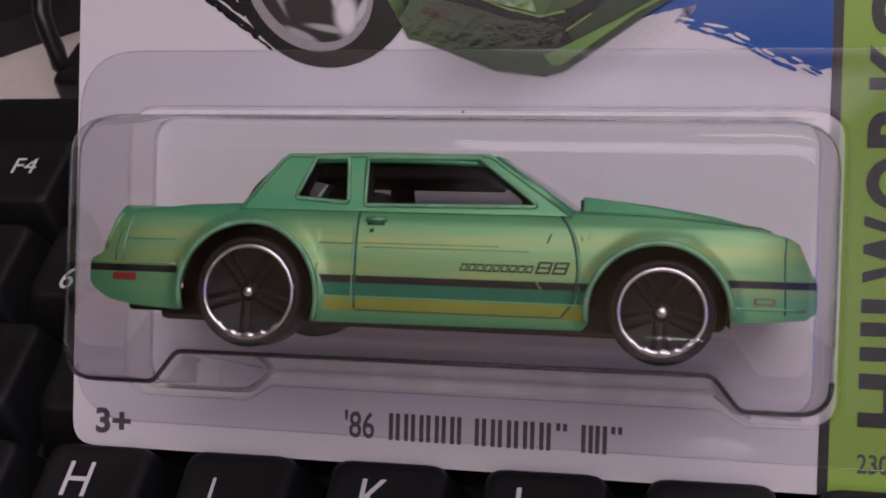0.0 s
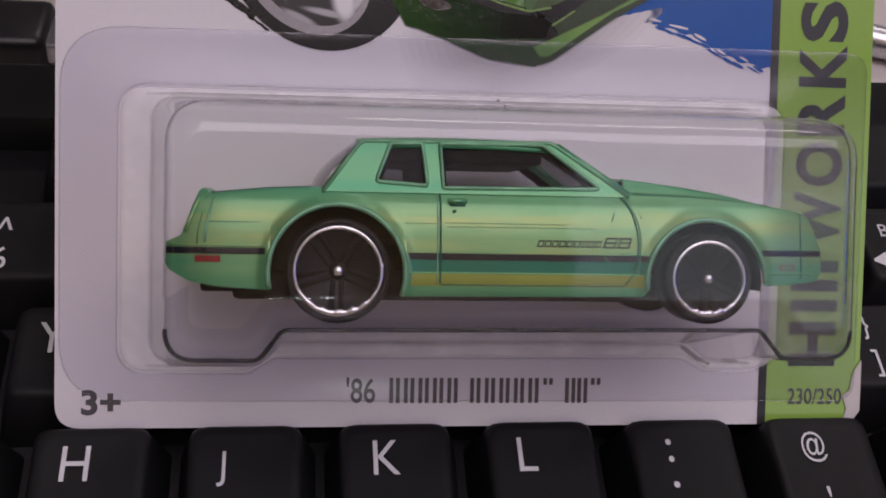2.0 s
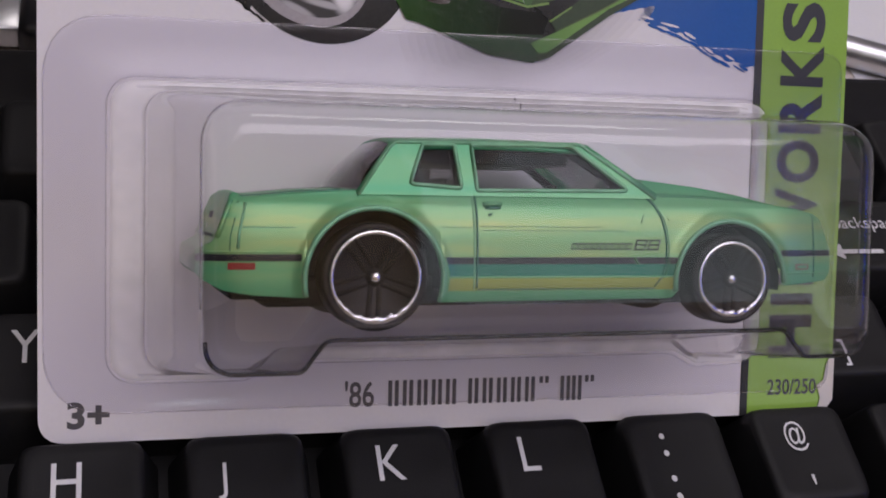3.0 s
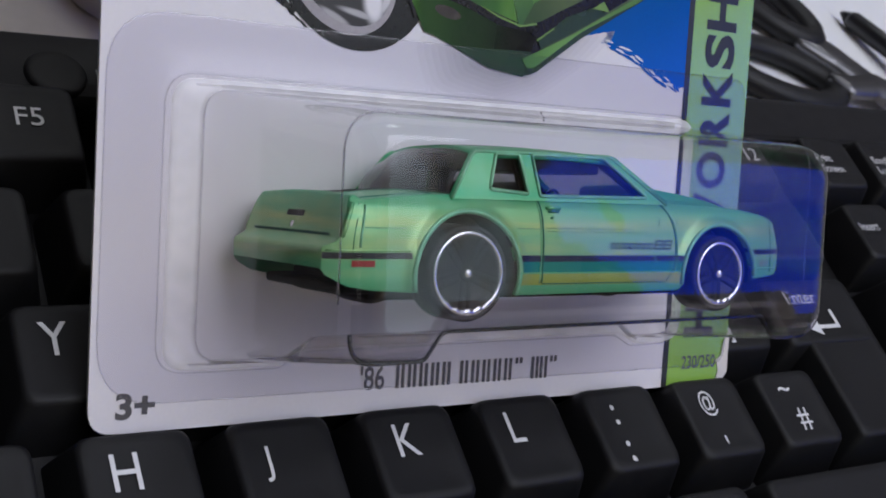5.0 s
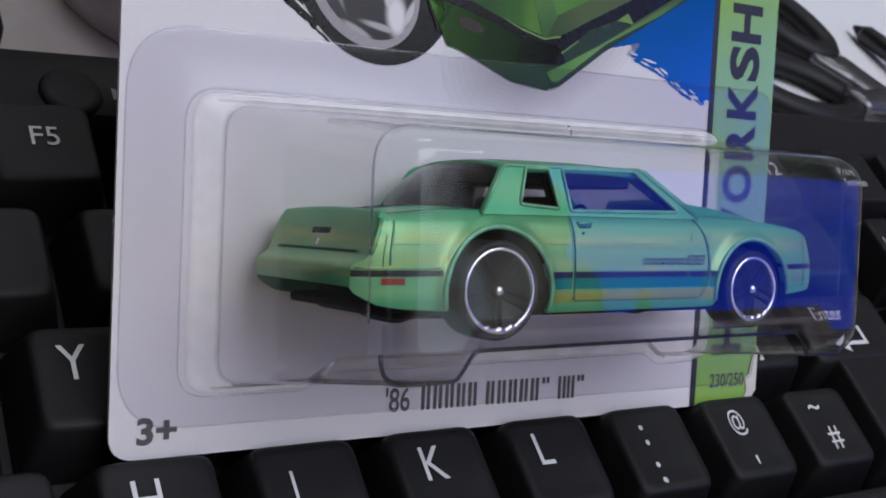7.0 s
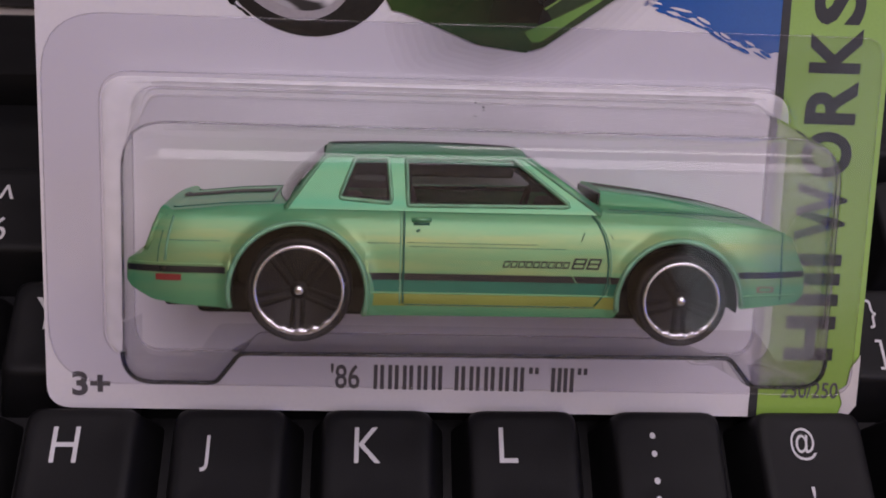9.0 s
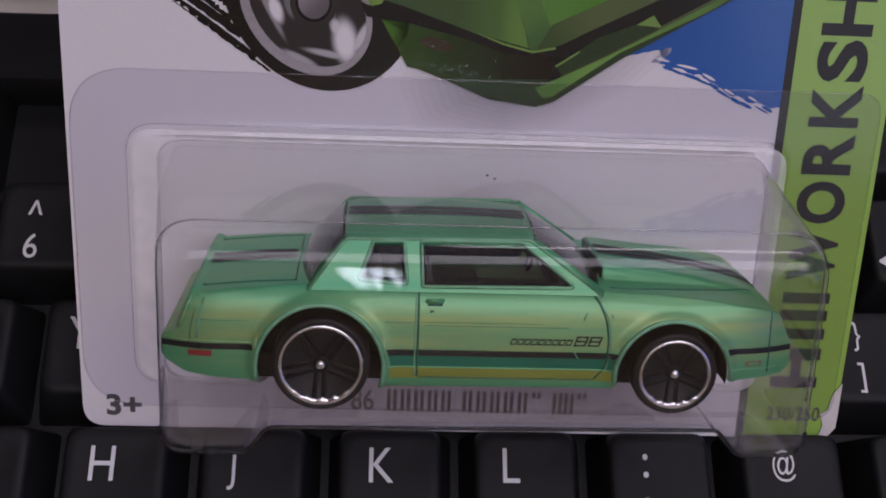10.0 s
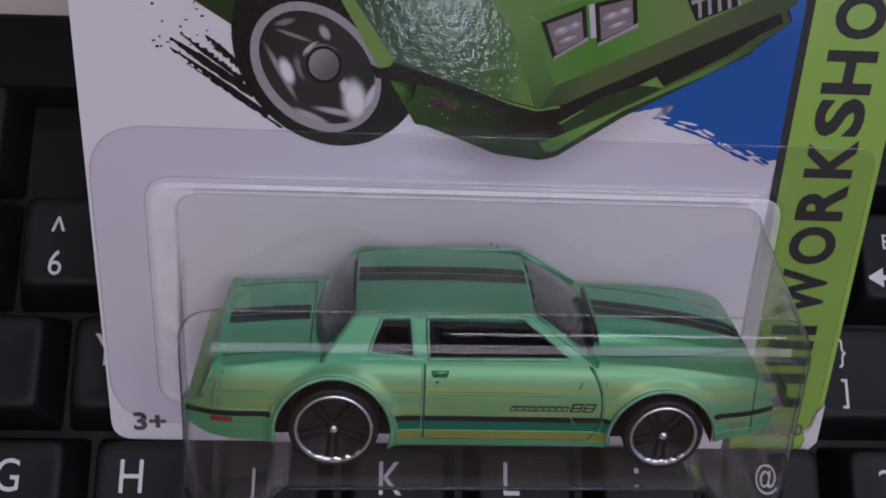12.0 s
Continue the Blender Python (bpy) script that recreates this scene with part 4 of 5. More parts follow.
def decal(name, x0, x1, low, high, material, n=24, rows_n=4, proud=0.06, label="", slant=0.0):
    """A strip of paint that follows the body's flank; low and high may be functions of x."""
    out = []
    for i in range(n + 1):
        x = x0 + (x1 - x0) * i / n
        a, b = (f(x) if callable(f) else f for f in (low, high))
        out.append([skin(x + slant * ((b - a) * j / rows_n + a - 25.5), a + (b - a) * j / rows_n, proud) for j in range(rows_n + 1)])
    for mirror in (1, -1):
        bm, _ = grid([[(p[0], p[1] * mirror, p[2]) for p in row] for row in out], flip=mirror > 0)
        bmesh.ops.recalc_face_normals(bm, faces=bm.faces)
        part(name, bm, material, toy, label)


decal("side_stripe", -37.4, -27.0, 24.35, 25.05, M_STRIPE, label="black side stripe")
decal("side_stripe", -12.5, 14.9, 24.0, 24.75, M_STRIPE, label="black side stripe")
decal("side_stripe", 27.7, 35.9, 24.85, 25.55, M_STRIPE, label="black side stripe")
decal("lower_band", -12.3, 14.6, 22.75, 24.0, M_BAND, proud=0.04, label="deep green band")
decal("sill_band", -12.3, 14.4, 21.2, 22.55, M_GOLD, proud=0.05, label="yellow sill stripe")
decal("rear_light", -34.3, -31.6, 23.5, 24.2, M_RED, n=6, proud=0.12, label="red side light")
decal("front_light", 30.1, 32.1, 23.3, 23.95, M_LAMP, n=6, proud=0.08)
decal("front_light_glass", 30.4, 31.8, 23.45, 23.8, M_PAINT, n=6, proud=0.12)
for k in range(9):
    x = 2.2 + k * 0.80
    decal("badge_bar", x, x + 0.7, 25.55, 26.3, M_STRIPE, n=2, rows_n=2, slant=0.35)
    decal("badge_fill", x + 0.14, x + 0.56, 25.72, 26.12, M_PAINT, n=2, rows_n=2, proud=0.09, slant=0.35)
for x in (9.6, 11.2):
    decal("badge_bar", x, x + 1.4, 25.5, 26.7, M_STRIPE, n=2, rows_n=2, slant=0.35)
    decal("badge_fill", x + 0.22, x + 1.18, 25.7, 26.0, M_PAINT, n=2, rows_n=2, proud=0.09, slant=0.35)
    decal("badge_fill", x + 0.22, x + 1.18, 26.2, 26.5, M_PAINT, n=2, rows_n=2, proud=0.09, slant=0.35)


def seam(points, r=0.13, material=M_SEAM, name="panel_line_shade", proud=0.0):
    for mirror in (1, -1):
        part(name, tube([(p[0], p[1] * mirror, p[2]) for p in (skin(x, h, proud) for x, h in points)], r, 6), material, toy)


# Dark tubes give the shade inside the panel grooves as colour.
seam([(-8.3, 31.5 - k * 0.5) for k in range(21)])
# Pale strips beside the door seams: their highlights put into the colour.
seam([(-8.62, 31.4 - k * 0.5) for k in range(21)], 0.09, M_WORN_LIT, "door_edge", 0.02)
seam([(12.1, 31.3), (12.8, 30.4), (13.4, 29.2), (13.8, 27.8), (14.0, 26.0), (13.9, 24.0), (13.5, 22.6)], 0.09, M_WORN_LIT, "door_edge", 0.02)
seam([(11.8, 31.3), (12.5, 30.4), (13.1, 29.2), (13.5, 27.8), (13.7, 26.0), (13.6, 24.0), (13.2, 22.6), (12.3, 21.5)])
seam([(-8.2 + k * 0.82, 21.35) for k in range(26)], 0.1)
seam([(-12.3 + k * 0.9, 22.6) for k in range(30)], 0.1, M_PAINT, "sill_ridge")
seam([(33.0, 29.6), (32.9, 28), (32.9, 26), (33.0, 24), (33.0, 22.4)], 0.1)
seam([(-33.9, 30.4), (-34.4, 29.2), (-34.9, 27.8), (-35.35, 26.7)], 0.3, M_PAINT, "lamp_rib", -0.05)
# Pale rib: the highlight on the tail's fold is painted in.
seam([(-32.5, 30.2), (-32.9, 28.5), (-33.2, 26.8), (-33.3, 25.6)], 0.16, M_WORN_LIT, "lamp_rib", 0.0)
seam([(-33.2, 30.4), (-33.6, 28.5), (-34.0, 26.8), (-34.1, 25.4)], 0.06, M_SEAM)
seam([(-37.0 + k * 0.98, 25.25) for k in range(11)], 0.12, M_PAINT, "bumper_ridge")
seam([(28.2 + k * 0.95, 22.9) for k in range(8)], 0.14, M_PAINT, "bumper_ridge")
seam([(-7.5, 30.35), (-6.5, 30.4), (-5.4, 30.4)], 0.27, M_PAINT, "door_handle", 0.12)
# Dark strip draws in the shade under the handle.
seam([(-7.3, 29.95), (-5.6, 29.98)], 0.16, M_SEAM, "door_handle", 0.05)
seam([(-6.85, 29.35), (-6.75, 29.15)], 0.25, M_SEAM, "lock", 0.02)
seam([(9.75, 24.85), (9.95, 24.45), (10.3, 23.95)], 0.09, M_PAINT, "scratch", 0.03)
seam([(11.05, 29.4), (10.85, 28.9), (10.7, 28.5)], 0.07, M_SEAM, "scratch", 0.0)
seam([(13.9, 29.3), (14.1, 28.8)], 0.06, M_SEAM, "scratch", 0.0)
for h, a0, a1 in ((28.0, -7.9, 6.0), (27.6, -7.6, 9.0), (27.75, -33.0, -27.5), (27.9, -12.2, -8.6)):
    seam([(a0 + (a1 - a0) * k / 10, h) for k in range(11)], 0.035, M_SEAM, "paint_line", 0.0)
for cx, cz, r in ARCHES:
    a0 = [math.asin((cspline(cx + s * r, LOW) - cz) / r) for s in (1, -1)]
    lip = [(cx + (r + 0.22) * math.cos(a), cz + (r + 0.22) * math.sin(a)) for a in [a0[0] + 0.03 + (math.pi - a0[0] - a0[1] - 0.06) * k / 30 for k in range(31)]]
    # The pale lip colour holds the thin highlight round the arch.
    seam(lip, 0.32, M_WORN_LIT, "arch_lip")

# cabin


def lean(h):
    return WIDE - 1.4 - (h - 31.3) * 0.33


SIDE = [(-20.9, 31.2), (-17.2, 36.3), (-16.5, 36.9), (4.3, 37.15), (5.0, 36.8), (12.9, 31.2)]
PANES = [rounded([(-8.2, 36.75), (3.4, 36.85), (9.8, 32.0), (-7.9, 31.8)], [0.4, 0.5, 0.3, 0.3], 4), rounded([(-13.6, 36.6), (-10.1, 36.7), (-9.6, 32.0), (-15.3, 32.4)], 0.4, 4)]
for mirror in (1, -1):
    place = lambda x, h: (x, -mirror * lean(h), h - GROUND)
    part("pillars", plate(SIDE, 0.7, PANES, place=place, away=(0, mirror, 0)), M_PAINT, toy, smooth=False)
    for loop in PANES:
        part("window_trim", tube([(x, -mirror * (lean(h) + 0.02), h - GROUND) for x, h in loop], 0.24, 6, closed=True), M_WORN_LIT, toy, "worn light green window edge")
        part("side_window", plate(loop, 0.0, place=lambda x, h: (x, -mirror * (lean(h) - 0.4), h - GROUND), away=(0, -mirror, 0)), M_PANE if loop is PANES[0] else M_PANE2, toy, "smoked clear side window", smooth=False)
    liner = [rounded([(-7.6, 36.1), (2.9, 36.1), (8.6, 32.2), (-7.4, 32.0)], 0.5, 4), rounded([(-13.0, 36.1), (-10.5, 36.1), (-10.1, 32.4), (-14.5, 32.7)], 0.4, 4)]
    part("cabin_liner", plate([(-19.5, 31.6), (-16.6, 36.2), (4.0, 36.4), (11.0, 31.6)], 0.5, liner, place=lambda x, h: (x, -mirror * (lean(h) - 0.9), h - GROUND), away=(0, mirror, 0)), M_BASE, toy, smooth=False)
    part("window_trim", tube([(x, -mirror * (lean(h) + 0.02), h - GROUND) for x, h in SIDE[0:1] + [(-17.2, 36.3), (-16.5, 36.85), (4.3, 37.1), (5.0, 36.75)] + SIDE[5:]], 0.22, 6), M_WORN_LIT, toy)


def roof_z(x, y):
    t = abs(y) / 10.0
    return 37.0 + 0.9 * (1 - t ** 3) - 0.3 * ((x + 6) / 11) ** 2


rows = []
for i in range(23):
    x = -16.9 + 21.9 * i / 22
    half = 9.62 * (1 - 0.09 * abs(2 * i / 22 - 1) ** 6)
    rows.append([(x, half * f, roof_z(x, 10.0 * f) - (0.25 if abs(f) > 0.97 else 0) - GROUND) for f in [-1 + k / 12 for k in range(25)]])
bm, _ = grid(rows)
made = bmesh.ops.extrude_face_region(bm, geom=bm.faces[:])["geom"]
bmesh.ops.translate(bm, verts=[g for g in made if isinstance(g, bmesh.types.BMVert)], vec=(0, 0, -0.5))
bmesh.ops.recalc_face_normals(bm, faces=bm.faces)
part("roof", bm, M_PAINT, toy)
part("headliner", box((19.6, 17.4, 2.0), (-6.2, 0, 35.7 - GROUND), 0.4), M_BASE, toy, "black inner roof")


def screen_glass(name, x_top, x_low, bow, sign, puff):
    rows = []
    for i in range(9):
        t = i / 8
        row = []
        for k in range(17):
            f = -1 + k / 8
            half = 9.35 + (11.1 - 9.35) * t
            x = x_top + (x_low - x_top) * t + sign * bow * (1 - f * f) * (0.25 + 0.75 * t) + sign * puff * math.sin(math.pi * t)
            z = (roof_z(x_top, 9.8 * f) - 0.35) * (1 - t) + 31.35 * t
            row.append((x, half * f, z - GROUND))
        rows.append(row)
    bm, _ = grid(rows, flip=sign > 0)
    bmesh.ops.recalc_face_normals(bm, faces=bm.faces)
    part(name, bm, M_SMOKE, toy, "smoked clear plastic window")


screen_glass("windscreen", 5.0, 12.7, 1.6, 1, 0.5)
screen_glass("rear_window", -16.9, -20.7, 1.7, -1, 0.9)
for a, b, r in (((5.0, 9.35, 36.8), (12.9, 11.15, 31.4), 0.45), ((-17.0, 9.35, 36.6), (-20.9, 11.15, 31.4), 0.22)):
    for s in (-1, 1):
        part("pillar_edge", tube([(a[0], s * a[1], a[2] - GROUND), (b[0], s * b[1], b[2] - GROUND)], r, 8), M_PAINT, toy)
# stripes along the top
for y0 in (-1.95, 0.2):
    for x0, x1, height in ((-16.6, 4.6, roof_z), (-33.0, -22.8, deck), (13.7, 34.0, deck)):
        n = 26
        bm, _ = grid([[(x, y0 + 1.75 * j / 3, height(x, y0 + 1.75 * j / 3) + 0.07 - GROUND) for j in range(4)] for x in [x0 + (x1 - x0) * i / n for i in range(n + 1)]])
        bmesh.ops.recalc_face_normals(bm, faces=bm.faces)
        part("top_stripe", bm, M_STRIPE2, toy, "matt black top stripe")
# Boot and bonnet gaps: groove shade drawn as dark tubes.
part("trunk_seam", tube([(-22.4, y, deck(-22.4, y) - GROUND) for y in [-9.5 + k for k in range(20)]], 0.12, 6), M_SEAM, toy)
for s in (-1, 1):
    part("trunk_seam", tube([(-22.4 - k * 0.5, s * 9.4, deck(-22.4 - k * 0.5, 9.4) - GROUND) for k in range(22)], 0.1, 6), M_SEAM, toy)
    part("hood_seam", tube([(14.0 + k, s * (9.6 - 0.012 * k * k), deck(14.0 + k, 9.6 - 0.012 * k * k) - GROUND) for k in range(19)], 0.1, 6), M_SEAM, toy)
part("scoop_mouth", box((0.4, 13.0, 1.35), (13.5, 0, 32.5 - GROUND), 0.15), M_STRIPE, toy, "black scoop opening")
# tail: number recess, lock and lamps


def tail(h, y, proud=0.1):
    t = (h - 26.6) / 4.4
    return (-35.6 + 1.6 * t - proud, y, h - GROUND)


for y0, y1, h0, h1, material, name in ((-2.2, 2.2, 28.6, 29.3, M_STRIPE, "tail_slot"), (-9.6, 9.6, 26.75, 27.05, M_SEAM, "tail_seam"), (-0.35, 0.35, 27.3, 28.0, M_CHROME, "tail_lock")):
    bm, _ = grid([[tail(h0, y0), tail(h0, y1)], [tail(h1, y0), tail(h1, y1)]])
    bmesh.ops.solidify(bm, geom=bm.faces[:], thickness=0.12)
    bmesh.ops.recalc_face_normals(bm, faces=bm.faces)
    part(name, bm, material, toy, smooth=False)
part("front_stripe", box((0.15, 19.2, 0.6), (36.03, 0, 25.0 - GROUND), 0.05), M_STRIPE, toy)
# underside and cabin floor
bm = box((57, 18.6, 3.2), (-2.0, 0, 21.0 - GROUND), 0.6)
for cx, cz, r in ARCHES:
    box((2 * r - 0.3, 17.0, 9.2), (cx, 0, cz + 3.0 - GROUND), 0.8, bm=bm)
part("chassis", bm, M_BASE, toy, "black plastic chassis")
for cx, cz, r in ARCHES:
    arc = [(cx + (r + 0.12) * math.cos(a), cz + (r + 0.12) * math.sin(a) - GROUND) for a in [math.pi * (k / 24 * 1.1 - 0.05) for k in range(25)]]
    bm, _ = grid([[(x, y, z) for x, z in arc] for y in (-WIDE + 0.5, -8.0, 8.0, WIDE - 0.5)])
    bmesh.ops.solidify(bm, geom=bm.faces[:], thickness=0.08)
    part("wheel_well", bm, M_BASE, toy, "black wheel well")
part("rear_valance", box((4.6, 19.5, 1.2), (-31.6, 0, 20.85 - GROUND), 0.4), M_BASE, toy)
bm = box((31, 19, 1.0), (-4.0, 0, 26.0 - GROUND), 0.2)
part("cabin_floor", bm, M_BASE, toy)
for y in (-4.6, 4.6):
    bm = box((6, 6.4, 2.2), (-3.0, y, 27.6 - GROUND), 0.7)
    own = box((1.8, 6.4, 7.0), (-6.6, y, 30.2 - GROUND), 0.8)
    bmesh.ops.rotate(own, verts=own.verts, cent=(-6.2, y, 27.5 - GROUND), matrix=Matrix.Rotation(radians(-14), 3, "Y"))
    merge(bm, own)
    part("seat", bm, M_SEAT, toy, "dark grey seat")
part("rear_bench", box((3.0, 17, 5.0), (-14.2, 0, 29.0 - GROUND), 0.8), M_SEAT, toy)
part("dashboard", box((3.0, 19, 3.4), (9.8, 0, 29.6 - GROUND), 0.8), M_SEAT, toy)
part("steering_wheel", tube([(6.6 + 0.5 * math.cos(a), 4.6 + 1.7 * math.sin(a), 31.0 + 1.7 * math.cos(a) - GROUND) for a in [k * math.pi / 8 for k in range(16)]], 0.25, 6, closed=True), M_BASE, toy)


def wheel(name, x, h, r, rim):
    for mirror in (1, -1):
        hub = new(name)
        hub.empty_display_size = 0.003
        hub.location = (x * MM, -mirror * (WIDE + 0.1) * MM, (h - GROUND) * MM)
        hub.rotation_euler = (0, 0, 0 if mirror > 0 else math.pi)
        hub.parent = toy
        w = 4.6
        part("tyre", lathe([(rim - 0.05, 0.35), (rim + 0.12, -0.05), (r - 0.25, -0.12), (r, 0.25), (r, w - 0.4), (r - 0.4, w), (rim - 1, w)]), M_TYRE, hub, "smooth black tyre")
        ring = []
        chips = random.Random(7)
        for k in range(120):
            a = 2 * math.pi * k / 120
            low_side = max(0.0, -math.sin(a) - 0.45) / 0.55
            inner = rim - 0.50 - low_side * (0.12 + 0.22 * abs(math.sin(a * 9)) + chips.uniform(-0.1, 0.16))
            prof = [(rim - 0.02, 0.5), (rim, -0.12), (rim - 0.12, -0.3), (inner + 0.1, -0.28), (inner, 0.05), (inner, 0.6)]
            ring.append([(r0 * math.cos(a), y0, r0 * math.sin(a)) for r0, y0 in prof])
        own, _ = grid(ring + ring[:1])
        bmesh.ops.remove_doubles(own, verts=own.verts, dist=1e-5)
        bmesh.ops.recalc_face_normals(own, faces=own.faces)
        part("rim", own, M_CHROME, hub, "thin chrome rim ring, chipped along its foot")
        part("dish", lathe([(rim - 0.3, 1.5), (rim - 1.2, 1.9), (0.0, 1.9)]), M_TYRE, hub)
        part("hub_ring", lathe([(1.75, 0.75), (1.75, 0.45), (1.45, 0.4), (1.45, 0.75)], 28), M_SPOKE, hub)
        for k in range(5):
            own = bmesh.new()
            for half in (-1, 1):
                bar = box((rim - 1.2, 0.6, 0.62), ((rim - 1.2) / 2 + 0.7, 0.75, 0), 0.18)
                for v in bar.verts:
                    v.co.z += half * (0.42 + 0.16 * v.co.x / rim)
                    v.co.y -= 0.04 * v.co.x + 0.1
                own = merge(own, bar)
            spun(own, Matrix.Rotation(radians(72 * k + 20), 4, "Y"))
            part("spoke", own, M_SPOKE, hub, "split black spoke")
        part("hub_cap", lathe([(1.1, 0.9), (1.05, 0.4), (0.8, 0.25), (0.0, 0.2)], 24), M_SPOKE, hub)
        part("axle_end", lathe([(0.55, 0.3), (0.55, -0.12), (0.35, -0.3), (0.0, -0.34)], 20), M_CHROME, hub, "silver axle end")


wheel("rear_wheel", -19.3, 22.7, 5.6, 4.88)
wheel("front_wheel", 21.75, 22.3, 5.05, 4.3)

# ------------------------------------------------------------------ keyboard
U = 19.05
board = holder("keyboard", BOARD, "black full-size keyboard with white letters, lying on the desk", "keyboard")


def kx(u):
    return (u - 7.25) * U + 1.7


ROW = {"f": 54.6, "n": 35.6, "q": 16.55, "a": -2.5, "z": -21.5, "s": -40.6}
bm = box(((18.9 + 0.5) * U, 138, 5.0), (kx(9.2), 5.0, -11.6), 1.5)
part("case", bm, M_CASE, board, "black plastic case")
prof = [(62.0, -9.2), (63.0, -3.4), (64.0, -2.7), (75.4, -2.9), (76.9, -3.8), (77.2, -6), (77.2, -14.0), (62.0, -14.0)]
bm, vs = grid([[(x, y, z) for y, z in prof] for x in (kx(-0.5), kx(18.9))], closed=True)
for ring in vs:
    bm.faces.new(ring)
bmesh.ops.recalc_face_normals(bm, faces=bm.faces)
bmesh.ops.bevel(bm, geom=[e for e in bm.edges if e.calc_length() > 100], offset=0.5, segments=2, affect="EDGES")
part("rear_strip", bm, M_CASE, board, "black plastic strip with media buttons")
for side_y in (-64.5,):
    part("front_lip", box((19.4 * U, 8, 9), (kx(9.2), side_y, -9.5), 2), M_CASE, board)
CAPS = {}


def cap_mesh(w, d):
    if (w, d) in CAPS:
        return CAPS[w, d]
    def ring(hw, hd, r, z, shift, dish=0.0):
        loop = rounded([(-hw, -hd), (hw, -hd), (hw, hd), (-hw, hd)], r, 4)
        return [(x, y + shift, z - dish * (1 - min(1, abs(x) / hw)) ) for x, y in loop]
    hw, hd = w * U / 2 - 0.55, d * U / 2 - 0.55
    tw, td = hw - 2.15, hd - 2.1
    rings = [ring(hw, hd, 0.9, -9.4, 0), ring(hw - 0.15, hd - 0.15, 1.0, -8.4, 0), ring(tw + 0.35, td + 0.35, 2.0, -0.75, 0.55), ring(tw + 0.1, td + 0.1, 2.2, -0.25, 0.6), ring(tw - 0.35, td - 0.35, 2.2, 0.0, 0.6), ring(tw - 1.4, td - 1.4, 1.8, -0.12, 0.6), ring(max(0.8, tw - 4.5), td - 4.5, 0.6, -0.32, 0.6)]
    bm, vs = grid(rings, closed=True)
    bm.faces.new(vs[-1])
    bmesh.ops.recalc_face_normals(bm, faces=bm.faces)
    for v in bm.verts:
        v.co *= MM
    me = bpy.data.meshes.new("key")
    for f in bm.faces:
        f.smooth = True
    bm.to_mesh(me)
    bm.free()
    me.materials.append(M_KEY)
    CAPS[w, d] = me
    return me


def key(u, row, w=1.0, d=1.0, legends=(), dy=0.0):
    """A key cap at u units along its row. legends: (words, dx, dy, height, squeeze)."""
    k = new("key", cap_mesh(w, d))
    k.parent = board
    k.location = (kx(u + w / 2) * MM, (ROW[row] + dy) * MM, 0)
    for body, dx, ly, height, squeeze in legends:
        bm = lettering(body, height, squeeze, 0.0, 0.03)
        if len(body) == 1:
            dx -= max(v.co.x for v in bm.verts) / 2
        spun(bm, Matrix.Translation((dx, ly, -0.13)))
        part("legend", bm, M_LEGEND, k, "white printed legend", smooth=False)
    return k


NUDGE = {"J": (-1.2, -1.1), "K": (0.5, 0.1), "L": (-0.3, 0.2), "Y": (-0.5, 0.0), "G": (0.8, 0.0)}


def letter(c):
    dx, dy = NUDGE.get(c, (0.0, 0.0))
    return [(c, -1.7 + dx, 0.1 + dy, 4.9, 0.82)]


def pair(hi, lo, h1=3.6, h2=4.0):
    return [(hi, -1.7, 2.2, h1, 0.85), (lo, -1.7, -4.9, h2, 0.85)]


for i, c in enumerate("QWERTYUIOP"):
    key(1.5 + i, "q", legends=letter(c) if c in "TY" else ())
key(11.5, "q")
key(12.5, "q", legends=[("}", -2.1, 1.4, 4.6, 0.8), ("]", -2.1, -5.0, 4.6, 0.8)])
key(0, "q", 1.5)
for i, c in enumerate("ASDFGHJKL"):
    key(1.75 + i, "a", legends=letter(c) if c in "GHJKL" else ())
key(10.75, "a", legends=[(":", -2.0, 1.2, 3.4, 0.85), (";", -2.0, -6.0, 4.4, 0.85)])
key(11.75, "a", legends=[("@", -1.2, 0.8, 4.6, 0.72), ("'", -0.9, -4.3, 1.5, 0.8)])
key(12.75, "a", legends=[("~", -1.3, 3.7, 1.0, 0.8), ("#", -0.1, -3.8, 4.2, 0.85)])
key(0, "a", 1.75)
for i, c in enumerate("1234567890-="):
    legends = {"6": pair("^", "6", 2.4), "7": pair("&", "7", 4.0), "5": pair("%", "5")}.get(c, ())
    key(1 + i, "n", legends=legends)
key(0, "n")
back = key(13, "n", 2.0, legends=[("Backspace", -13.0, 1.0, 3.2, 0.9)])
key(0, "z", 1.25)
for i in range(11):
    key(1.25 + i, "z")
key(12.25, "z", 2.75)
for u, w in ((0, 1.25), (1.25, 1.25), (2.5, 1.25), (3.75, 6.25), (10, 1.25), (11.25, 1.25), (12.5, 1.25), (13.75, 1.25)):
    key(u, "s", w)
for i, u in enumerate((0, 2, 3, 4, 5, 6.5, 7.5, 8.5, 9.5, 11, 12, 13, 14)):
    name = ("", "F1", "F2", "F3", "F4", "F5", "F6", "F7", "F8", "F9", "F10", "F11", "F12")[i]
    key(u, "f", legends=[(name, -1.6, -0.2, 3.4, 0.95)] if name in ("F4", "F5", "F12") else ())
# the tall enter key: its wide head and narrow foot move as one
enter = key(13.5, "q", 1.5, legends=[("Enter", -7.0, 2.2, 2.9, 0.9)])
foot = new("enter_foot", cap_mesh(1.25, 2.0))
foot.parent = enter
foot.location = (0.125 * U * MM, -0.5 * U * MM, -0.00005)
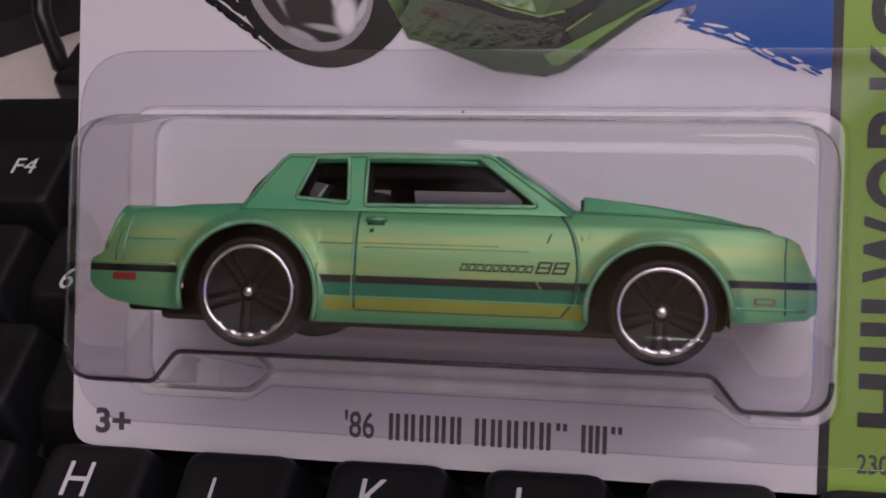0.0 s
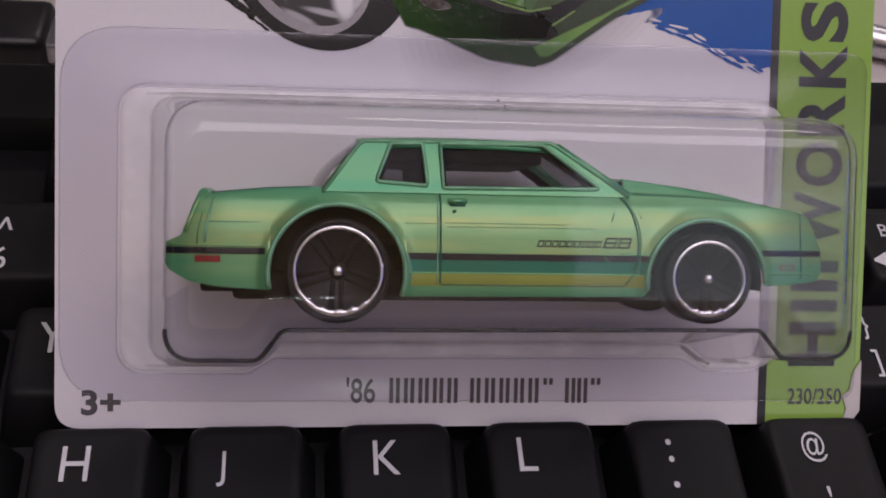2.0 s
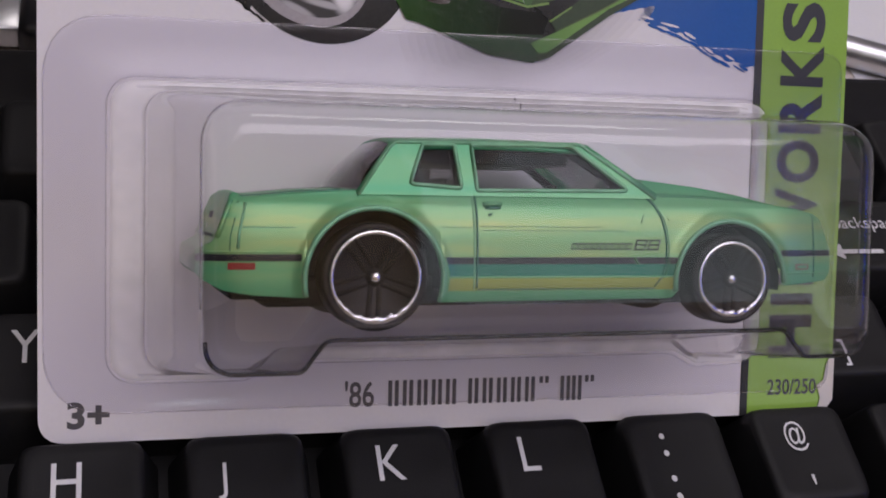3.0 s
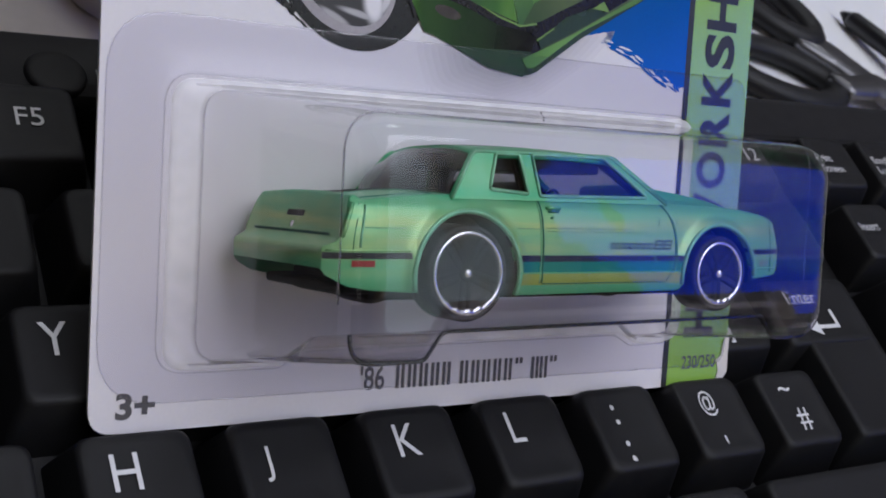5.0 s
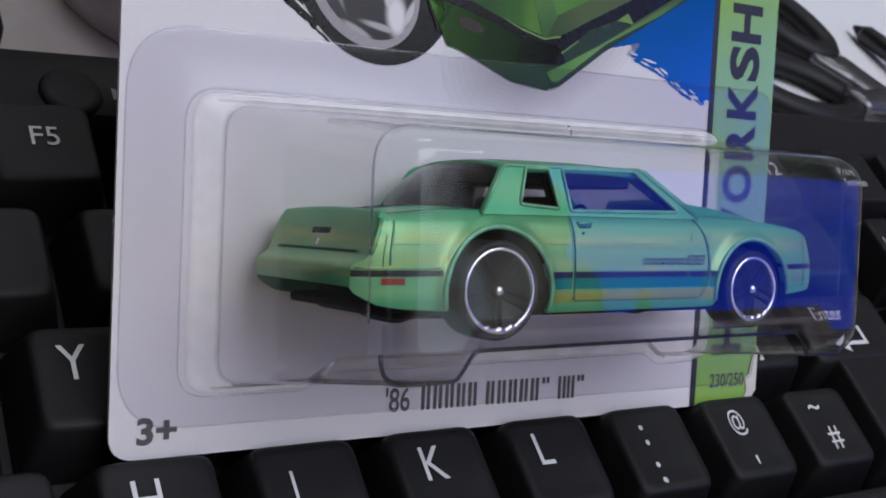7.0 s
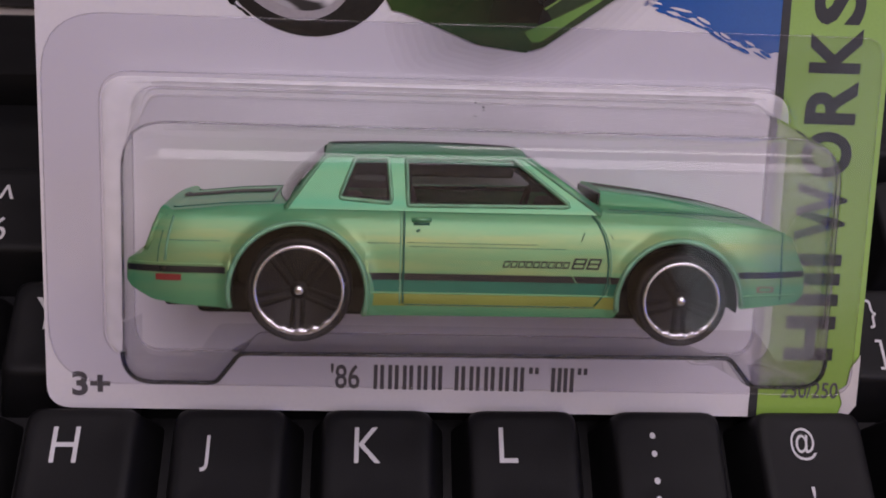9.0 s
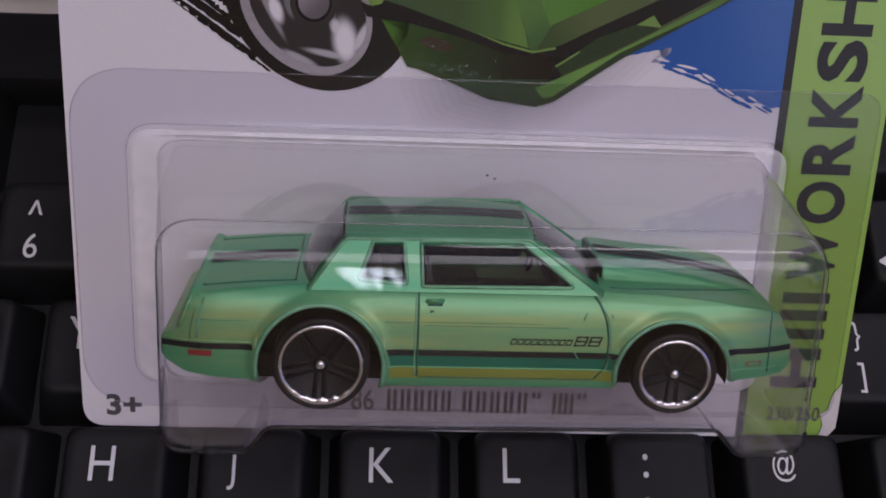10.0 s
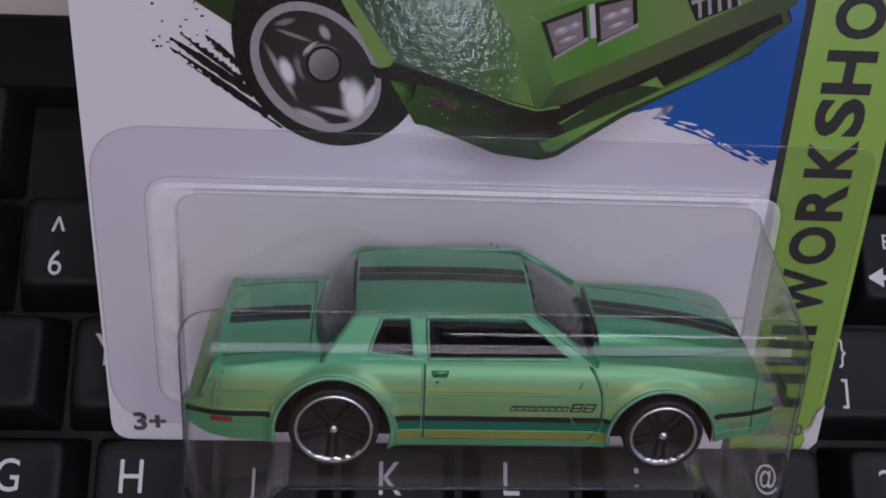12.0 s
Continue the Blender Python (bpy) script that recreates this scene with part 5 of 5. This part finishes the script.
bm = plate([(-5.6, -3.0), (-2.2, -1.2), (-2.2, -2.6), (2.6, -2.6), (2.6, 0.6), (3.4, 0.6), (3.4, -3.4), (-2.2, -3.4), (-2.2, -4.8)], 0.03)
bmesh.ops.translate(bm, verts=bm.verts, vec=(0, 0, -0.06))
part("legend", bm, M_LEGEND, enter, "white printed arrow", smooth=False)
bm = plate([(-6.0, -2.0), (-3.4, -0.4), (-3.4, -1.6), (4.0, -1.6), (4.0, -2.4), (-3.4, -2.4), (-3.4, -3.6)], 0.03)
bmesh.ops.translate(bm, verts=bm.verts, vec=(-10.0, -1.0, -0.06))
part("legend", bm, M_LEGEND, back, "white printed arrow", smooth=False)
NAV = {"f": ("Print", "Scroll", "Pause"), "n": ("Insert", "Home", "Page"), "q": ("Delete", "End", "Page")}
SECOND = {"Print": "Screen", "Scroll": "Lock", "Page": "Up"}
for row, names in NAV.items():
    for i, name in enumerate(names):
        legends = [(name, -5.2, 0.6, 2.0, 0.9)]
        if name in SECOND:
            legends.append(("Down" if (name, row) == ("Page", "q") else SECOND[name], -5.2, -2.4, 2.0, 0.9))
        key(15.5 + i, row, legends=legends)
for u, row in ((16.5, "z"), (15.5, "s"), (16.5, "s"), (17.5, "s")):
    key(u, row)
for u in (3.2, 27.0):
    bm = lathe([(4.6, -0.6), (4.6, 0.3), (4.2, 0.75), (3.0, 0.55), (0.0, 0.35)], 32, "z", (u, 67.2, -2.7))
    part("media_button", bm, M_KEY, board, "round black media button")
bm = plate([(0, -1.3), (2.4, 0), (0, 1.3)], 0.05)
bmesh.ops.translate(bm, verts=bm.verts, vec=(9.4, 67.6, -2.66))
part("media_icon", bm, M_LEGEND2, board, "small grey play symbol", smooth=False)

# ------------------------------------------------------------------ things behind the keyboard


def flat(name, outline, z0, depth, material, label, category):
    bm = plate(outline, depth, place=lambda x, y: (x, y, z0))
    return tagged(part(name, bm, material, smooth=False), label, category)


flat("paper_sheet", [(118, 103), (420, 101), (440, 330), (124, 350)], 0.15, 0.2, M_PAPER, "blank white sheet of paper on the desk", "paper")
# scissors
sc = holder("scissors", pose(0.209, 0.108, 0.004, 0, 0, -39), "black-handled scissors lying half open on the desk behind the keyboard", "scissors")


def loop_bar(cx, cy, rx, ry, turn, r, z):
    """A flattened finger loop."""
    bm = tube([(x, y, 0) for x, y in ellipse(cx, cy, rx, ry, turn, n=28)], r, 10, closed=True)
    spun(bm, Matrix.Translation((0, 0, z)) @ Matrix.Diagonal((1, 1, 0.75, 1)))
    return bm


SHANK = {1: [(-31, 3), (-25, 12), (-18, 14), (-4, 9), (8, 4), (8, -4), (-5, -3.5), (-16, 1)],
         -1: [(-22, -13), (-14, -8), (-4, 3.5), (8, 4), (8, -4), (-2, -8), (-12, -17)]}
for s, cx, cy in ((1, -43, 21), (-1, -35, -22)):
    part("handle", loop_bar(cx, cy, 21, 11, -s * 24, 4.2, 0.2), M_CASE, sc, "black plastic finger loop")
    bm = plate(rounded(SHANK[s], 2.5, 4), 2.4)
    spun(bm, Matrix.Translation((0, 0, 0.3 - 1.2 * s)))
    part("shank", bm, M_STEEL, sc, "worn grey steel shank")
    bm = plate([(0, -4.5), (18, -4.2), (75, -0.4), (76, 0.3), (18, 3.4), (0, 4.5)], 1.3)
    spun(bm, Matrix.Translation((0, 0, -0.7 * s)) @ Matrix.Rotation(radians(-s * 13), 4, "Z"))
    part("blade", bm, M_STEEL, sc, "grey steel blade", smooth=False)
part("pivot", lathe([(2.6, 1.0), (2.6, 2.6), (2.2, 3.3), (1.2, 3.8), (0, 3.9)], 20, "z"), M_CHROME, sc, "shiny pivot screw")


def pen(name, a, b, r, material, label, tip=6.0, extra=None):
    p, q = Vector(a), Vector(b)
    d = (q - p).normalized()
    ob = holder(name, Matrix.Identity(4), label, "pen")
    part("barrel", tube([p, p + d * 1.5, q - d * 1.5, q], [r * 0.75, r, r, r * 0.8], 16), material, ob)
    part("tip", tube([p, p - d * tip * 0.7, p - d * tip], [r * 0.72, r * 0.35, r * 0.12], 12), M_BLACK, ob)
    return ob


pen("pen", (231, 149, 3.6), (239, 101, 9.6), 3.2, M_BLACK, "black pen lying on the white paper", 4)
pen("pen", (70, 127, 4.0), (142, 101, 4.0), 3.6, M_SILVER, "silver pen lying behind the keyboard", 6)
part_leaf = plate([(270, 158), (300, 150), (330, 120), (300, 112), (268, 132), (262, 146)], 0.3, place=lambda x, y: (x, y, 0.5))
tagged(part("leaflet", part_leaf, M_LEAF, smooth=False), "green printed leaflet on the white paper", "leaflet")
flat("cloth", [(255, 200), (520, 185), (520, 420), (240, 420)], 0.6, 3.0, M_TEAL, "folded teal cloth on the desk", "cloth")
# a plug with its lead
plug = holder("plug", pose(-0.083, 0.105, 0.0), "black plug with a silver metal tip on the desk", "plug")
part("plug_body", box((34, 15, 8.5), (-6, 0, 4.4), 2.0, 3), M_BLACK, plug)
part("plug_tip", box((11, 12, 4.5), (15.5, 0, 4.6), 0.6), M_SILVER, plug, "silver metal tip")
part("plug_collar", box((14, 15, 8.0), (27.5, 0, 4.1), 2), M_BLACK, plug)
part("plug_trim", box((14, 1.2, 1.2), (27.5, 5.4, 8.2), 0.3), M_USBBLUE, plug, "blue edge")
part("lead", tube([(-21, -2, 6), (-22, -3, 9), (-23, -1, 12), (-24, 0, 15), (-25, 2, 18), (-25.5, 5, 20.5), (-28, 13, 21), (-34, 30, 17), (-42, 55, 8), (-52, 90, 2)], 1.9, 10), M_BLACK, plug, "black rubber lead")
flat("phone", [(-136, 113.5), (-104, 136.5), (-154, 206), (-186, 183)], 0.1, 8.0, M_BLACK, "black handset lying flat on the desk", "phone")
# mouse
bm = bmesh.new()
bmesh.ops.create_uvsphere(bm, u_segments=32, v_segments=16, radius=1)
for v in bm.verts:
    v.co = Vector((v.co.x * 30, v.co.y * 48, max(-0.02, v.co.z) * 26))
mouse = holder("mouse", pose(-0.004, 0.148, 0.0006, 0, 0, -20), "pale rounded computer mouse on the desk", "mouse")
part("shell", bm, M_MOUSE, mouse)
part("wheel", lathe([(5, -2.5), (6, -1.5), (6, 1.5), (5, 2.5)], 24, "x", (0, 30, 17)), M_USBBLUE, mouse, "blue scroll wheel")
# what the card leans on
stand = holder("card_stand", pose(0.012, 0.128, 0), "black upright stand that the card leans against", "stand")
part("foot", box((46, 50, 4), (0, 12, 2), 1), M_BLACK, stand)
part("upright", box((30, 6, 118), (0, -1.5, 61), 1.5), M_BLACK, stand)
